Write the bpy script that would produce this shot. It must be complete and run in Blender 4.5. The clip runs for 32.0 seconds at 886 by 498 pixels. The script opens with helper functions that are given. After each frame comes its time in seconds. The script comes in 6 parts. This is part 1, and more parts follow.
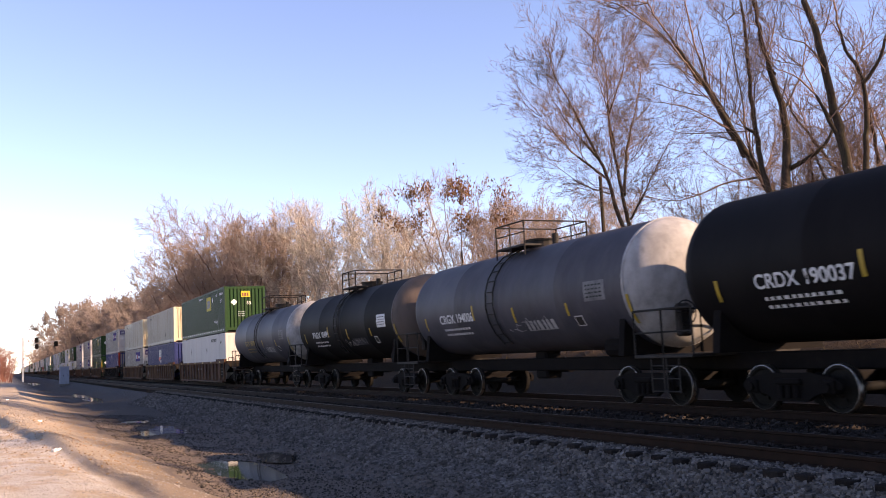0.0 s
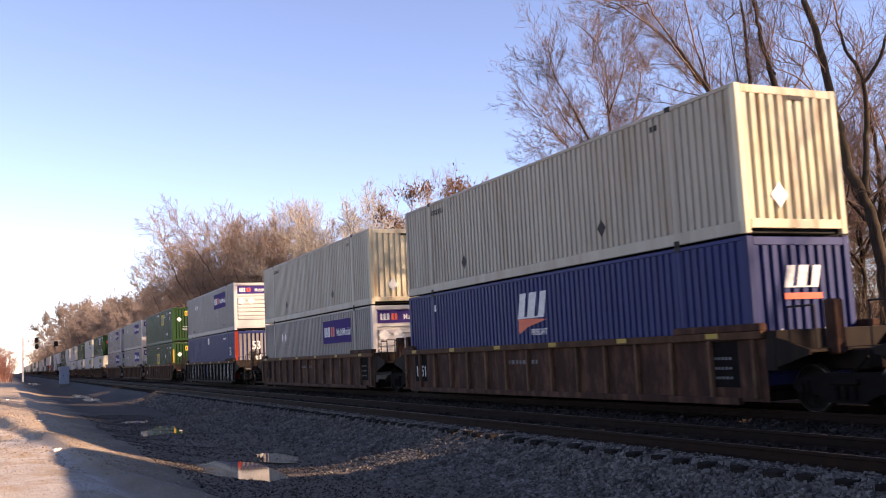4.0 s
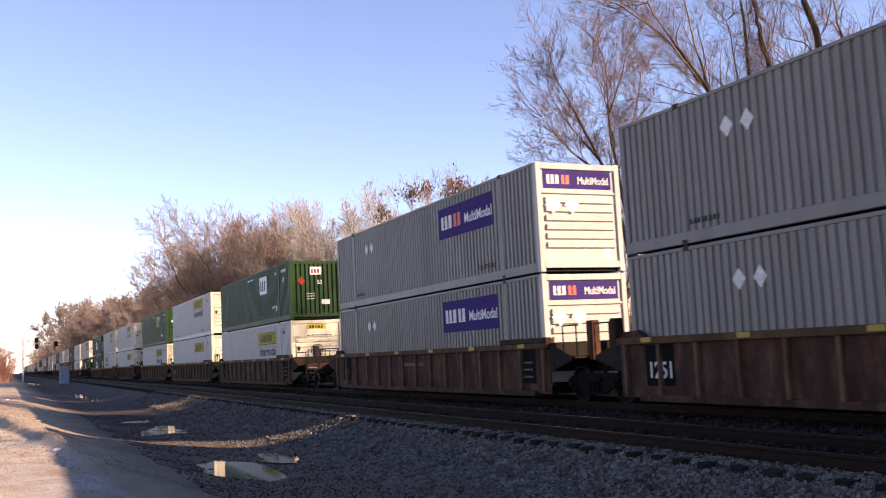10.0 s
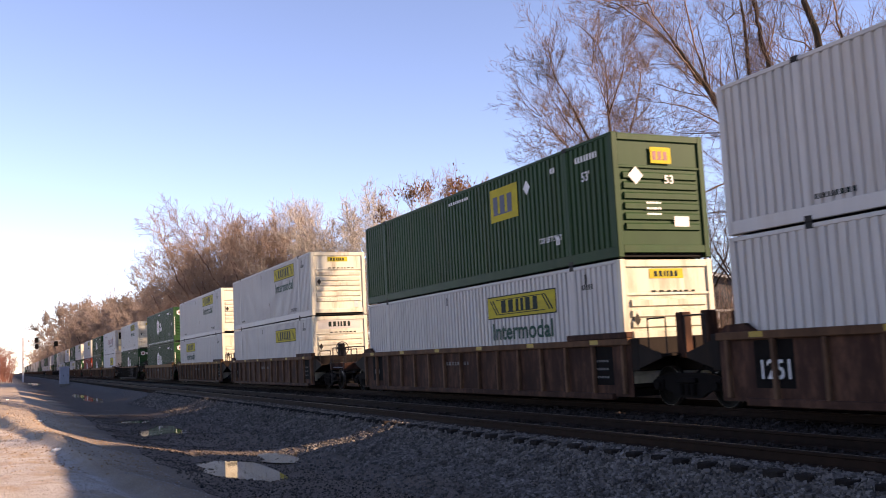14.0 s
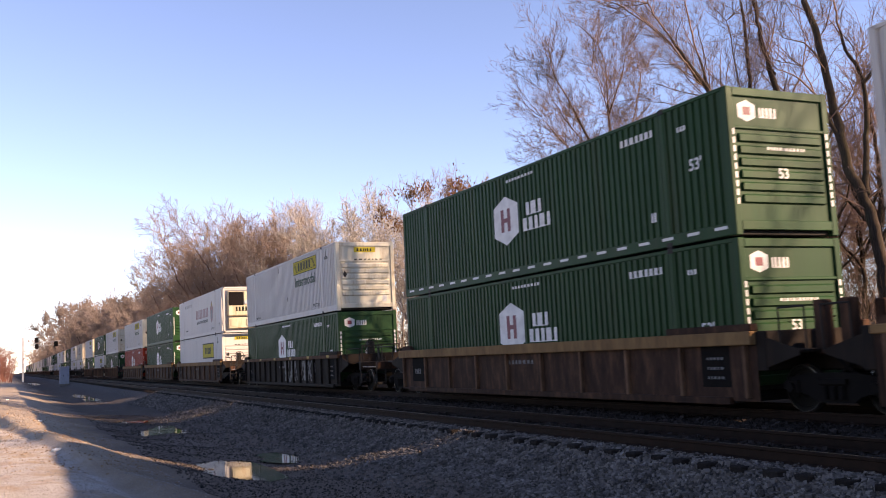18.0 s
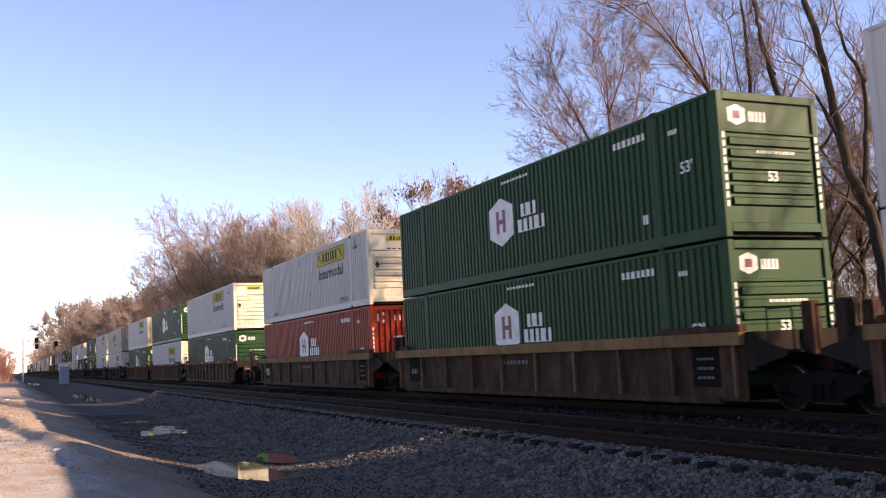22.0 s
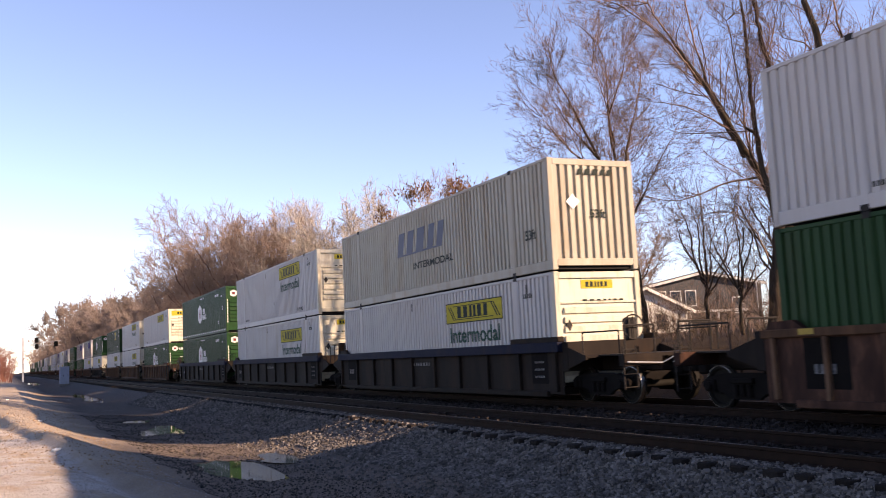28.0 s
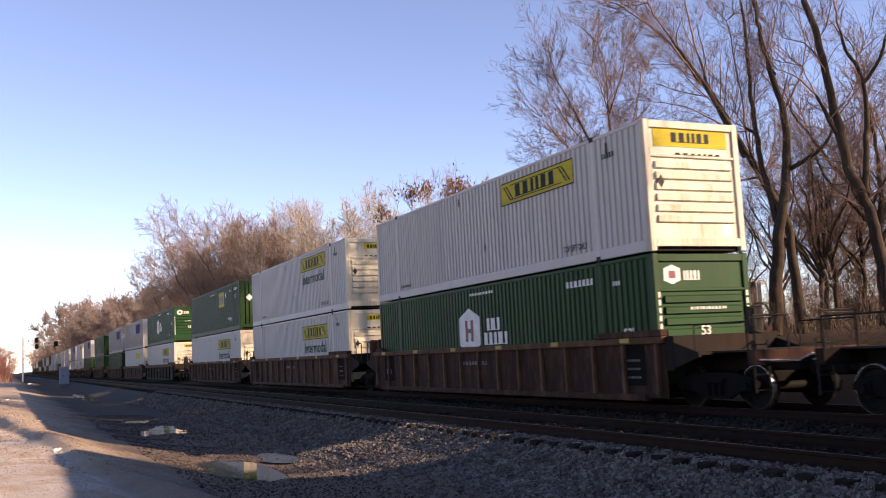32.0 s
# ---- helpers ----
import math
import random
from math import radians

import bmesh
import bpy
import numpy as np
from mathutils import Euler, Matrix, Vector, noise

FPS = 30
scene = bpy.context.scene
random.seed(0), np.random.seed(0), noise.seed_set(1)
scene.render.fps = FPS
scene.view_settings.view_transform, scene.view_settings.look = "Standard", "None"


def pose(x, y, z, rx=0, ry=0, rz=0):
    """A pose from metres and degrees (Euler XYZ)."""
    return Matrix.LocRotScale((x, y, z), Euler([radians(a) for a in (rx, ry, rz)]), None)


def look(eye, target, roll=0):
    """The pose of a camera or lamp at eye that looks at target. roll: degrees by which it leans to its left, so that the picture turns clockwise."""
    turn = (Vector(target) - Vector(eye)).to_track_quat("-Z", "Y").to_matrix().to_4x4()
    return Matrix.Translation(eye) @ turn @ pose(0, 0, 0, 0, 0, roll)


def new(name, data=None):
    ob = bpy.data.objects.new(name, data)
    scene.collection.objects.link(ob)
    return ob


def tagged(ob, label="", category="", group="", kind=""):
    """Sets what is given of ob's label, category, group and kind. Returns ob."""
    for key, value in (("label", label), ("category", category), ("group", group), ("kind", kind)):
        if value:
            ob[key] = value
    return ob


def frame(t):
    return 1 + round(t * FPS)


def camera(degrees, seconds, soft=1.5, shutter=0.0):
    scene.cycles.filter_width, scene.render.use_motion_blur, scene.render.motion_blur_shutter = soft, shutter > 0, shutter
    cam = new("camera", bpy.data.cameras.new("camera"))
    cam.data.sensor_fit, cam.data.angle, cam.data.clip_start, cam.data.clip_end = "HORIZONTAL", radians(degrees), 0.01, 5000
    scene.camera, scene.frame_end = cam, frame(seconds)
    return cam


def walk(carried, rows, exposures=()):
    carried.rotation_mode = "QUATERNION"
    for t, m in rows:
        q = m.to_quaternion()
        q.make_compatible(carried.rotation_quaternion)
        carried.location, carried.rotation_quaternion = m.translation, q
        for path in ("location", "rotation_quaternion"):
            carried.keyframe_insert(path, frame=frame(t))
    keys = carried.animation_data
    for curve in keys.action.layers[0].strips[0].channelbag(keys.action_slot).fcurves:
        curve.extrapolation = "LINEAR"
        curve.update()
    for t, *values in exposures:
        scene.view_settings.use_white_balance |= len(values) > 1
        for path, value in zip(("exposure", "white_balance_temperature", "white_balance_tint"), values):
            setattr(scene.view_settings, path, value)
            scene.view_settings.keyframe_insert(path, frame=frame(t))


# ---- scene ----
# ================= camera =================
cam = camera(50.40, 32.0, soft=1.0, shutter=0.12)
EYE = 1.37                      # eye height over the top of the rails
VIEW = pose(0, 0, EYE, 90 + 6.229, 2.811, -24.618)
# the clip's camera brightens and darkens a little as pale and dark boxes pass
EXPOSURE = [(0, 1.12), (2, 1.10), (5, 1.0), (7, 1.18), (8, 1.20), (9, 1.08), (10, 1.03), (11, 1.16), (12, 1.02), (13, 0.86), (14, 0.96), (17, 0.86), (18, 1.0),
            (19, 0.83), (20, 0.99), (21, 0.94), (22, 1.04), (23, 0.9), (24, 0.94), (25, 1.04), (26, 1.06), (29, 0.96), (30, 1.07), (31, 1.10), (32, 0.83)]
walk(cam, [(0.0, VIEW), (32.0, VIEW)], [(t, e + 0.31, 9300, 34) for t, e in EXPOSURE])

# ================= sky, sun, exposure =================
SUN_UP = radians(21.9)
SUN_WAY = Vector((math.cos(SUN_UP) * 0.7433, -math.cos(SUN_UP) * 0.669, math.sin(SUN_UP)))
world = bpy.data.worlds.new("winter_sky")
scene.world = world
world.use_nodes = True
wn = world.node_tree.nodes
sky = wn.new("ShaderNodeTexSky")
sky.sky_type = "NISHITA"
sky.sun_disc = False
sky.sun_elevation = SUN_UP
sky.sun_rotation = math.atan2(SUN_WAY.x, SUN_WAY.y)
sky.air_density, sky.dust_density, sky.ozone_density = 0.74, 0.0, 5.2
world.node_tree.links.new(sky.outputs[0], wn["Background"].inputs[0])
wn["Background"].inputs[1].default_value = 0.15
sun = new("sun", bpy.data.lights.new("sun", "SUN"))
sun.data.energy, sun.data.angle, sun.data.color = 4.8, radians(0.53), (1.0, 0.94, 0.78)
sun.matrix_world = look((0, 0, 0), -SUN_WAY)

# ================= materials =================
def mat(name, col, col2=None, scale=3.0, rough=0.6, metal=0.0, bump=0.0, bscale=40.0, stretch=(1, 1, 1), dirt=None,
        dirt_amount=0.5, dirt_scale=1.2, rand=0.0, spec=0.3):
    m = bpy.data.materials.new(name)
    m.use_nodes = True
    nt = m.node_tree
    n, l = nt.nodes, nt.links
    b = n["Principled BSDF"]
    b.inputs["Roughness"].default_value, b.inputs["Metallic"].default_value = rough, metal
    b.inputs["Specular IOR Level"].default_value = spec
    tc = n.new("ShaderNodeTexCoord")
    mp = n.new("ShaderNodeMapping")
    mp.inputs["Scale"].default_value = stretch
    l.new(tc.outputs["Object"], mp.inputs[0])
    col2 = col2 or tuple(c * 0.8 for c in col)
    info = n.new("ShaderNodeObjectInfo")
    off = n.new("ShaderNodeVectorMath")
    off.operation = "ADD"
    sc = n.new("ShaderNodeMath")
    sc.operation = "MULTIPLY"
    sc.inputs[1].default_value = 37.0
    l.new(info.outputs["Random"], sc.inputs[0])
    l.new(mp.outputs[0], off.inputs[0])
    l.new(sc.outputs[0], off.inputs[1])
    t = n.new("ShaderNodeTexNoise")
    t.inputs["Scale"].default_value, t.inputs["Detail"].default_value, t.inputs["Roughness"].default_value = scale, 6, 0.62
    l.new(off.outputs[0], t.inputs["Vector"])
    r = n.new("ShaderNodeValToRGB")
    r.color_ramp.elements[0].position, r.color_ramp.elements[1].position = 0.32, 0.68
    r.color_ramp.elements[0].color, r.color_ramp.elements[1].color = (*col2, 1), (*col, 1)
    l.new(t.outputs[0], r.inputs[0])
    out = r.outputs[0]
    if dirt:
        t2 = n.new("ShaderNodeTexNoise")
        t2.inputs["Scale"].default_value, t2.inputs["Detail"].default_value = dirt_scale, 8
        t2.inputs["Roughness"].default_value = 0.7
        l.new(off.outputs[0], t2.inputs["Vector"])
        r2 = n.new("ShaderNodeValToRGB")
        r2.color_ramp.elements[0].position, r2.color_ramp.elements[1].position = 0.50, 0.78
        r2.color_ramp.elements[0].color, r2.color_ramp.elements[1].color = (0, 0, 0, 1), (dirt_amount,) * 3 + (1,)
        l.new(t2.outputs[0], r2.inputs[0])
        mx = n.new("ShaderNodeMixRGB")
        mx.inputs[2].default_value = (*dirt, 1)
        l.new(r2.outputs[0], mx.inputs[0])
        l.new(out, mx.inputs[1])
        out = mx.outputs[0]
    if rand:
        hv = n.new("ShaderNodeHueSaturation")
        mr = n.new("ShaderNodeMapRange")
        mr.inputs["To Min"].default_value, mr.inputs["To Max"].default_value = 1 - rand, 1 + rand
        l.new(info.outputs["Random"], mr.inputs[0])
        l.new(mr.outputs[0], hv.inputs["Value"])
        l.new(out, hv.inputs["Color"])
        out = hv.outputs[0]
    l.new(out, b.inputs["Base Color"])
    if bump:
        t3 = n.new("ShaderNodeTexNoise")
        t3.inputs["Scale"].default_value, t3.inputs["Detail"].default_value = bscale, 5
        l.new(off.outputs[0], t3.inputs["Vector"])
        bp = n.new("ShaderNodeBump")
        bp.inputs["Strength"].default_value, bp.inputs["Distance"].default_value = bump, 0.02
        l.new(t3.outputs[0], bp.inputs["Height"])
        l.new(bp.outputs[0], b.inputs["Normal"])
    return m


STREAK = (0.9, 0.9, 0.12)
M = dict(
    white=mat("white_container_paint", (0.470, 0.442, 0.418), (0.372, 0.349, 0.329), 1.3, 0.5, 0, 0.1, 8, STREAK, (0.25, 0.185, 0.13), 0.65, 1.3, 0.06, spec=0.12),
    rusty=mat("rusty_cream_paint", (0.51, 0.46, 0.34), (0.43, 0.37, 0.25), 1.5, 0.55, 0, 0.1, 8, STREAK, (0.34, 0.13, 0.035), 0.95, 3.6, 0.05, spec=0.12),
    cream=mat("cream_container_paint", (0.36, 0.325, 0.262), (0.285, 0.252, 0.20), 1.5, 0.5, 0, 0.1, 8, STREAK, (0.22, 0.13, 0.065), 0.75, 1.9, 0.05, spec=0.15),
    silver=mat("silver_grey_container_paint", (0.192, 0.176, 0.165), (0.150, 0.137, 0.128), 1.5, 0.45, 0.1, 0.1, 8, STREAK, (0.17, 0.13, 0.10), 0.55, 1.3, 0.05, spec=0.12),
    green=mat("dark_green_container_paint", (0.0128, 0.044, 0.0148), (0.010, 0.034, 0.0115), 1.5, 0.5, 0, 0.1, 8, STREAK, (0.048, 0.05, 0.027), 0.45, 1.2, 0.08, spec=0.1),
    hub=mat("green_container_paint", (0.0098, 0.048, 0.0165), (0.008, 0.036, 0.0125), 1.5, 0.5, 0, 0.1, 8, STREAK, (0.048, 0.052, 0.027), 0.45, 1.2, 0.08, spec=0.1),
    blue=mat("blue_container_paint", (0.018, 0.028, 0.102), (0.0145, 0.022, 0.080), 1.5, 0.5, 0, 0.1, 8, STREAK, (0.05, 0.045, 0.055), 0.4, 1.2, 0.05, spec=0.12),
    orange=mat("orange_red_container_paint", (0.27, 0.026, 0.010), (0.20, 0.019, 0.008), 1.5, 0.5, 0, 0.1, 8, STREAK, (0.10, 0.03, 0.02), 0.5, 1.2, 0.05, spec=0.12),
    roof=mat("container_roof_paint", (0.5, 0.5, 0.49), (0.4, 0.4, 0.39), 2, 0.5),
    under=mat("dark_underframe_steel", (0.018, 0.016, 0.015), (0.011, 0.010, 0.010), 3, 0.7, 0, 0.2, 20, spec=0.08),
    casting=mat("cast_steel_corner", (0.035, 0.03, 0.027), (0.018, 0.016, 0.015), 5, 0.6, 0.2, spec=0.08),
    brown=mat("brown_well_car_paint", (0.060, 0.027, 0.019), (0.026, 0.0125, 0.010), 3.0, 0.7, 0, 0.3, 12, (1, 1, 0.35), (0.125, 0.058, 0.036), 0.9, 3.0, 0.2, spec=0.05),
    ochre=mat("faded_yellow_well_car_paint", (0.21, 0.115, 0.052), (0.115, 0.062, 0.030), 2.2, 0.7, 0, 0.25, 12, (1, 1, 0.35), (0.05, 0.027, 0.016), 0.8, 1.6, 0.15, spec=0.05),
    navy=mat("dark_blue_well_car_paint", (0.011, 0.014, 0.030), (0.008, 0.010, 0.020), 1.5, 0.65, 0, 0.15, 12, (1, 1, 0.3), (0.04, 0.028, 0.02), 0.8, 1.4, 0.1, spec=0.05),
    dark=mat("dark_grimy_well_car_side", (0.022, 0.016, 0.013), (0.012, 0.009, 0.008), 1.8, 0.7, 0, 0.25, 12, (1, 1, 0.3), (0.045, 0.024, 0.014), 0.6, 1.1, 0.1, spec=0.05),
    truck=mat("grimy_cast_steel", (0.010, 0.008, 0.007), (0.006, 0.005, 0.005), 4, 0.85, 0.0, 0.2, 20, spec=0.05),
    wheel=mat("wheel_steel", (0.014, 0.012, 0.010), (0.008, 0.007, 0.006), 4, 0.75, 0.0, spec=0.05),
    tread=mat("polished_tread_steel", (0.22, 0.21, 0.20), (0.15, 0.14, 0.135), 4, 0.35, 1.0),
    black=mat("black_tank_paint", (0.0085, 0.0069, 0.0067), (0.0058, 0.0048, 0.0048), 1.0, 0.6, 0, 0.05, 6, (1, 1, 0.5), (0.018, 0.015, 0.014), 0.4, 0.8, spec=0.05),
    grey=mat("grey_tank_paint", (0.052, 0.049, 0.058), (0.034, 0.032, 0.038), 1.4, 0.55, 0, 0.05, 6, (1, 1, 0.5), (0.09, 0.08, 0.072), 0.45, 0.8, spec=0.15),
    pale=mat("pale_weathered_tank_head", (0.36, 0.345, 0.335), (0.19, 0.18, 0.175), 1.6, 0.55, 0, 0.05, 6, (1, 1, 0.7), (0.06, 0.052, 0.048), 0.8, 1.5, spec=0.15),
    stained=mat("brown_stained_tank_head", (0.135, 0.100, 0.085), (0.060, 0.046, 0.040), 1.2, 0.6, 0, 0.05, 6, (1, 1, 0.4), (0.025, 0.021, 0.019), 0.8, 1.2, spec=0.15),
    yellow=mat("yellow_reflective_tape", (0.36, 0.22, 0.02), (0.26, 0.16, 0.02), 6, 0.5),
    lemon=mat("yellow_sign_vinyl", (0.43, 0.34, 0.035), (0.33, 0.26, 0.035), 3, 0.7, spec=0.08, dirt=(0.16, 0.13, 0.05), dirt_amount=0.5),
    purple=mat("purple_sign_vinyl", (0.042, 0.024, 0.125), (0.036, 0.021, 0.105), 3, 0.75, spec=0.06),
    ink=mat("black_green_lettering", (0.012, 0.020, 0.017), (0.009, 0.015, 0.013), 4, 0.6, spec=0.08),
    chalk=mat("white_lettering", (0.58, 0.57, 0.55), (0.42, 0.41, 0.40), 5, 0.55),
    maroon=mat("maroon_lettering", (0.16, 0.02, 0.03), (0.13, 0.016, 0.024), 4, 0.5),
    red=mat("red_orange_lettering", (0.65, 0.09, 0.03), (0.55, 0.07, 0.03), 4, 0.5),
    indigo=mat("dark_blue_lettering", (0.015, 0.018, 0.055), (0.012, 0.015, 0.043), 4, 0.5),
    spray_grey=mat("faded_grey_spray_paint", (0.13, 0.125, 0.13), (0.035, 0.033, 0.034), 4, 0.6, 0, 0, 1, (1, 1, 0.4)),
    spray_blue=mat("faded_blue_spray_paint", (0.03, 0.05, 0.15), (0.014, 0.02, 0.05), 4, 0.6, 0, 0, 1, (1, 1, 0.4)),
    spray_white=mat("streaky_white_spray_paint", (0.27, 0.265, 0.27), (0.05, 0.048, 0.05), 5, 0.6, 0, 0, 1, (1, 1, 0.35)),
    tan=mat("faded_yellow_lettering", (0.30, 0.19, 0.045), (0.2, 0.13, 0.035), 5, 0.6),
    rail=mat("rusty_rail_steel", (0.026, 0.013, 0.009), (0.015, 0.0085, 0.006), 6, 0.7, 0.1, 0.1, 30, spec=0.05),
    railtop=mat("worn_rail_head", (0.05, 0.04, 0.035), (0.03, 0.025, 0.022), 6, 0.5, 1.0),
    tie=mat("weathered_timber_tie", (0.026, 0.020, 0.017), (0.014, 0.011, 0.010), 4, 0.9, 0, 0.5, 14, (1, 6, 6), rand=0.3, spec=0.05),
    stone=mat("grey_ballast_stone", (0.148, 0.130, 0.117), (0.074, 0.064, 0.058), 2.5, 0.9, 0, 0.3, 60, spec=0.05),
    gravel=mat("pale_gravel_stone", (0.37, 0.34, 0.315), (0.18, 0.162, 0.148), 2.5, 0.9, 0, 0.3, 60, spec=0.05),
    leaf=mat("dry_brown_leaf", (0.30, 0.18, 0.09), (0.18, 0.10, 0.05), 3.0, 0.8, spec=0.08),
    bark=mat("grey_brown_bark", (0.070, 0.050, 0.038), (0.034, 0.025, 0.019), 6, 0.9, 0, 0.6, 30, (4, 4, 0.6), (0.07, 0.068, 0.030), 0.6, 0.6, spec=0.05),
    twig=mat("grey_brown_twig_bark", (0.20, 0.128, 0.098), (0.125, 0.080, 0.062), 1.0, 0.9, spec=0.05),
    # Sunlight on the woods is put into this lighter twig colour.
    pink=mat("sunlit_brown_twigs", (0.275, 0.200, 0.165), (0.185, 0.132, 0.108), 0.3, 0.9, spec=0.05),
    birch=mat("pale_grey_bark", (0.42, 0.37, 0.32), (0.27, 0.22, 0.18), 2.0, 0.85, spec=0.08),
    oak=mat("brown_hanging_leaves", (0.23, 0.110, 0.050), (0.13, 0.060, 0.028), 0.8, 0.85, spec=0.05),
    siding=mat("white_house_siding", (0.68, 0.66, 0.62), (0.58, 0.56, 0.52), 2, 0.6),
    shingle=mat("dark_roof_shingles", (0.10, 0.095, 0.095), (0.06, 0.056, 0.056), 4, 0.85, spec=0.08),
    pane=mat("dark_window_glass", (0.03, 0.035, 0.045), (0.02, 0.024, 0.03), 2, 0.08),
    metal=mat("galvanised_steel", (0.40, 0.41, 0.42), (0.32, 0.33, 0.34), 3, 0.45, 0.3),
    box=mat("pale_grey_cabinet_paint", (0.22, 0.25, 0.31), (0.19, 0.21, 0.26), 3, 0.5),
    # Haze over the far trees is mixed into this greyer twig colour.
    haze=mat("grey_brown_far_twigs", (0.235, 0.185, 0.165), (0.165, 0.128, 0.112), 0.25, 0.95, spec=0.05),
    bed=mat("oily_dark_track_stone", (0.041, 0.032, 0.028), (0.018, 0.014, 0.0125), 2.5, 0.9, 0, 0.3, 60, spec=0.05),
    grimy=mat("grimy_white_end_paint", (0.52, 0.49, 0.40), (0.44, 0.41, 0.325), 1.6, 0.55, 0, 0.1, 8, STREAK, (0.17, 0.095, 0.045), 0.85, 2.4, 0.06, spec=0.12),
    teal=mat("dark_green_lettering", (0.016, 0.060, 0.042), (0.012, 0.045, 0.032), 4, 0.6, spec=0.08),
    chordbrown=mat("worn_brown_chord_paint", (0.115, 0.056, 0.031), (0.062, 0.031, 0.019), 3.0, 0.7, 0, 0.25, 12, (1, 1, 0.5), (0.035, 0.020, 0.014), 0.8, 1.6, 0.15, spec=0.05),
    ribworn=mat("worn_brown_rib_edges", (0.15, 0.078, 0.048), (0.070, 0.036, 0.023), 3.0, 0.7, 0, 0.25, 12, (1, 1, 0.5), (0.035, 0.020, 0.014), 0.7, 2.0, 0.2, spec=0.05),
    umber=mat("dark_brown_grimy_well_side", (0.056, 0.027, 0.018), (0.022, 0.0118, 0.009), 3.0, 0.7, 0, 0.3, 12, (1, 1, 0.35), (0.125, 0.058, 0.032), 0.8, 3.0, 0.15, spec=0.05),
    clod=mat("damp_dark_earth", (0.085, 0.068, 0.058), (0.050, 0.041, 0.036), 3.0, 0.85, spec=0.1),
    shrub=mat("reddish_bare_shrub", (0.24, 0.10, 0.075), (0.15, 0.065, 0.05), 0.8, 0.9, spec=0.08),
)

# ================= mesh tools =================
class Geo:
    """Collects vertices and faces for one mesh."""
    def __init__(self):
        self.v, self.f = [], []

    def add(self, verts, faces):
        k = len(self.v)
        self.v += verts
        self.f += [tuple(i + k for i in f) for f in faces]
        return self

    def box(self, x0, x1, y0, y1, z0, z1):
        return self.add([(x, y, z) for x in (x0, x1) for y in (y0, y1) for z in (z0, z1)],
                        [(0, 1, 3, 2), (4, 6, 7, 5), (0, 4, 5, 1), (2, 3, 7, 6), (0, 2, 6, 4), (1, 5, 7, 3)])

    def cbox(self, x0, x1, y0, y1, z0, z1, b=0.012):
        """A box with chamfered edges."""
        v, f = [], []
        idx = {}
        c, h = ((x0 + x1) / 2, (y0 + y1) / 2, (z0 + z1) / 2), ((x1 - x0) / 2, (y1 - y0) / 2, (z1 - z0) / 2)
        b = min(b, *(q * 0.45 for q in h))
        for sx in (-1, 1):
            for sy in (-1, 1):
                for sz in (-1, 1):
                    s = (sx, sy, sz)
                    for a in range(3):
                        idx[s, a] = len(v)
                        v.append(tuple(c[i] + s[i] * (h[i] - (0 if i == a else b)) for i in range(3)))
        for a in range(3):
            i, j = (a + 1) % 3, (a + 2) % 3
            for sa in (-1, 1):
                def key(si, sj):
                    s = [0, 0, 0]
                    s[a], s[i], s[j] = sa, si, sj
                    return idx[tuple(s), a]
                q = [key(-1, -1), key(1, -1), key(1, 1), key(-1, 1)]
                f.append(tuple(q if sa > 0 else q[::-1]))
        for a in range(3):
            i, j = (a + 1) % 3, (a + 2) % 3
            for si in (-1, 1):
                for sj in (-1, 1):
                    def key2(sa, which):
                        s = [0, 0, 0]
                        s[a], s[i], s[j] = sa, si, sj
                        return idx[tuple(s), which]
                    q = [key2(-1, i), key2(1, i), key2(1, j), key2(-1, j)]
                    f.append(tuple(q if si * sj > 0 else q[::-1]))
        for s in {k[0] for k in idx}:
            q = [idx[s, 0], idx[s, 1], idx[s, 2]]
            f.append(tuple(q if s[0] * s[1] * s[2] > 0 else q[::-1]))
        return self.add(v, f)

    def tube(self, p, q, r, n=6, r2=None, caps=True):
        p, q = Vector(p), Vector(q)
        r2 = r if r2 is None else r2
        d = (q - p).normalized()
        a = d.orthogonal().normalized()
        b = d.cross(a)
        v = []
        for k in range(n):
            w = 2 * math.pi * k / n
            o = a * math.cos(w) + b * math.sin(w)
            v += [tuple(p + o * r), tuple(q + o * r2)]
        f = [(2 * k, 2 * ((k + 1) % n), 2 * ((k + 1) % n) + 1, 2 * k + 1) for k in range(n)]
        if caps:
            f += [tuple(2 * k for k in range(n))[::-1], tuple(2 * k + 1 for k in range(n))]
        return self.add(v, f)

    def pipe(self, pts, r, n=6):
        for p, q in zip(pts, pts[1:]):
            self.tube(p, q, r, n)
        return self

    def lathe_y(self, prof, cx, cz, n=32):
        """A solid of revolution about a line along y; prof: (y, radius)."""
        v = [(cx + r * math.cos(2 * math.pi * k / n), y, cz + r * math.sin(2 * math.pi * k / n)) for y, r in prof for k in range(n)]
        f = [(i * n + k, (i + 1) * n + k, (i + 1) * n + (k + 1) % n, i * n + (k + 1) % n) for i in range(len(prof) - 1) for k in range(n)]
        return self.add(v, f)

    def lathe_x(self, prof, cy, cz, n=24):
        v = [(x, cy + r * math.cos(2 * math.pi * k / n), cz + r * math.sin(2 * math.pi * k / n)) for x, r in prof for k in range(n)]
        f = [(i * n + k, i * n + (k + 1) % n, (i + 1) * n + (k + 1) % n, (i + 1) * n + k) for i in range(len(prof) - 1) for k in range(n)]
        return self.add(v, f)

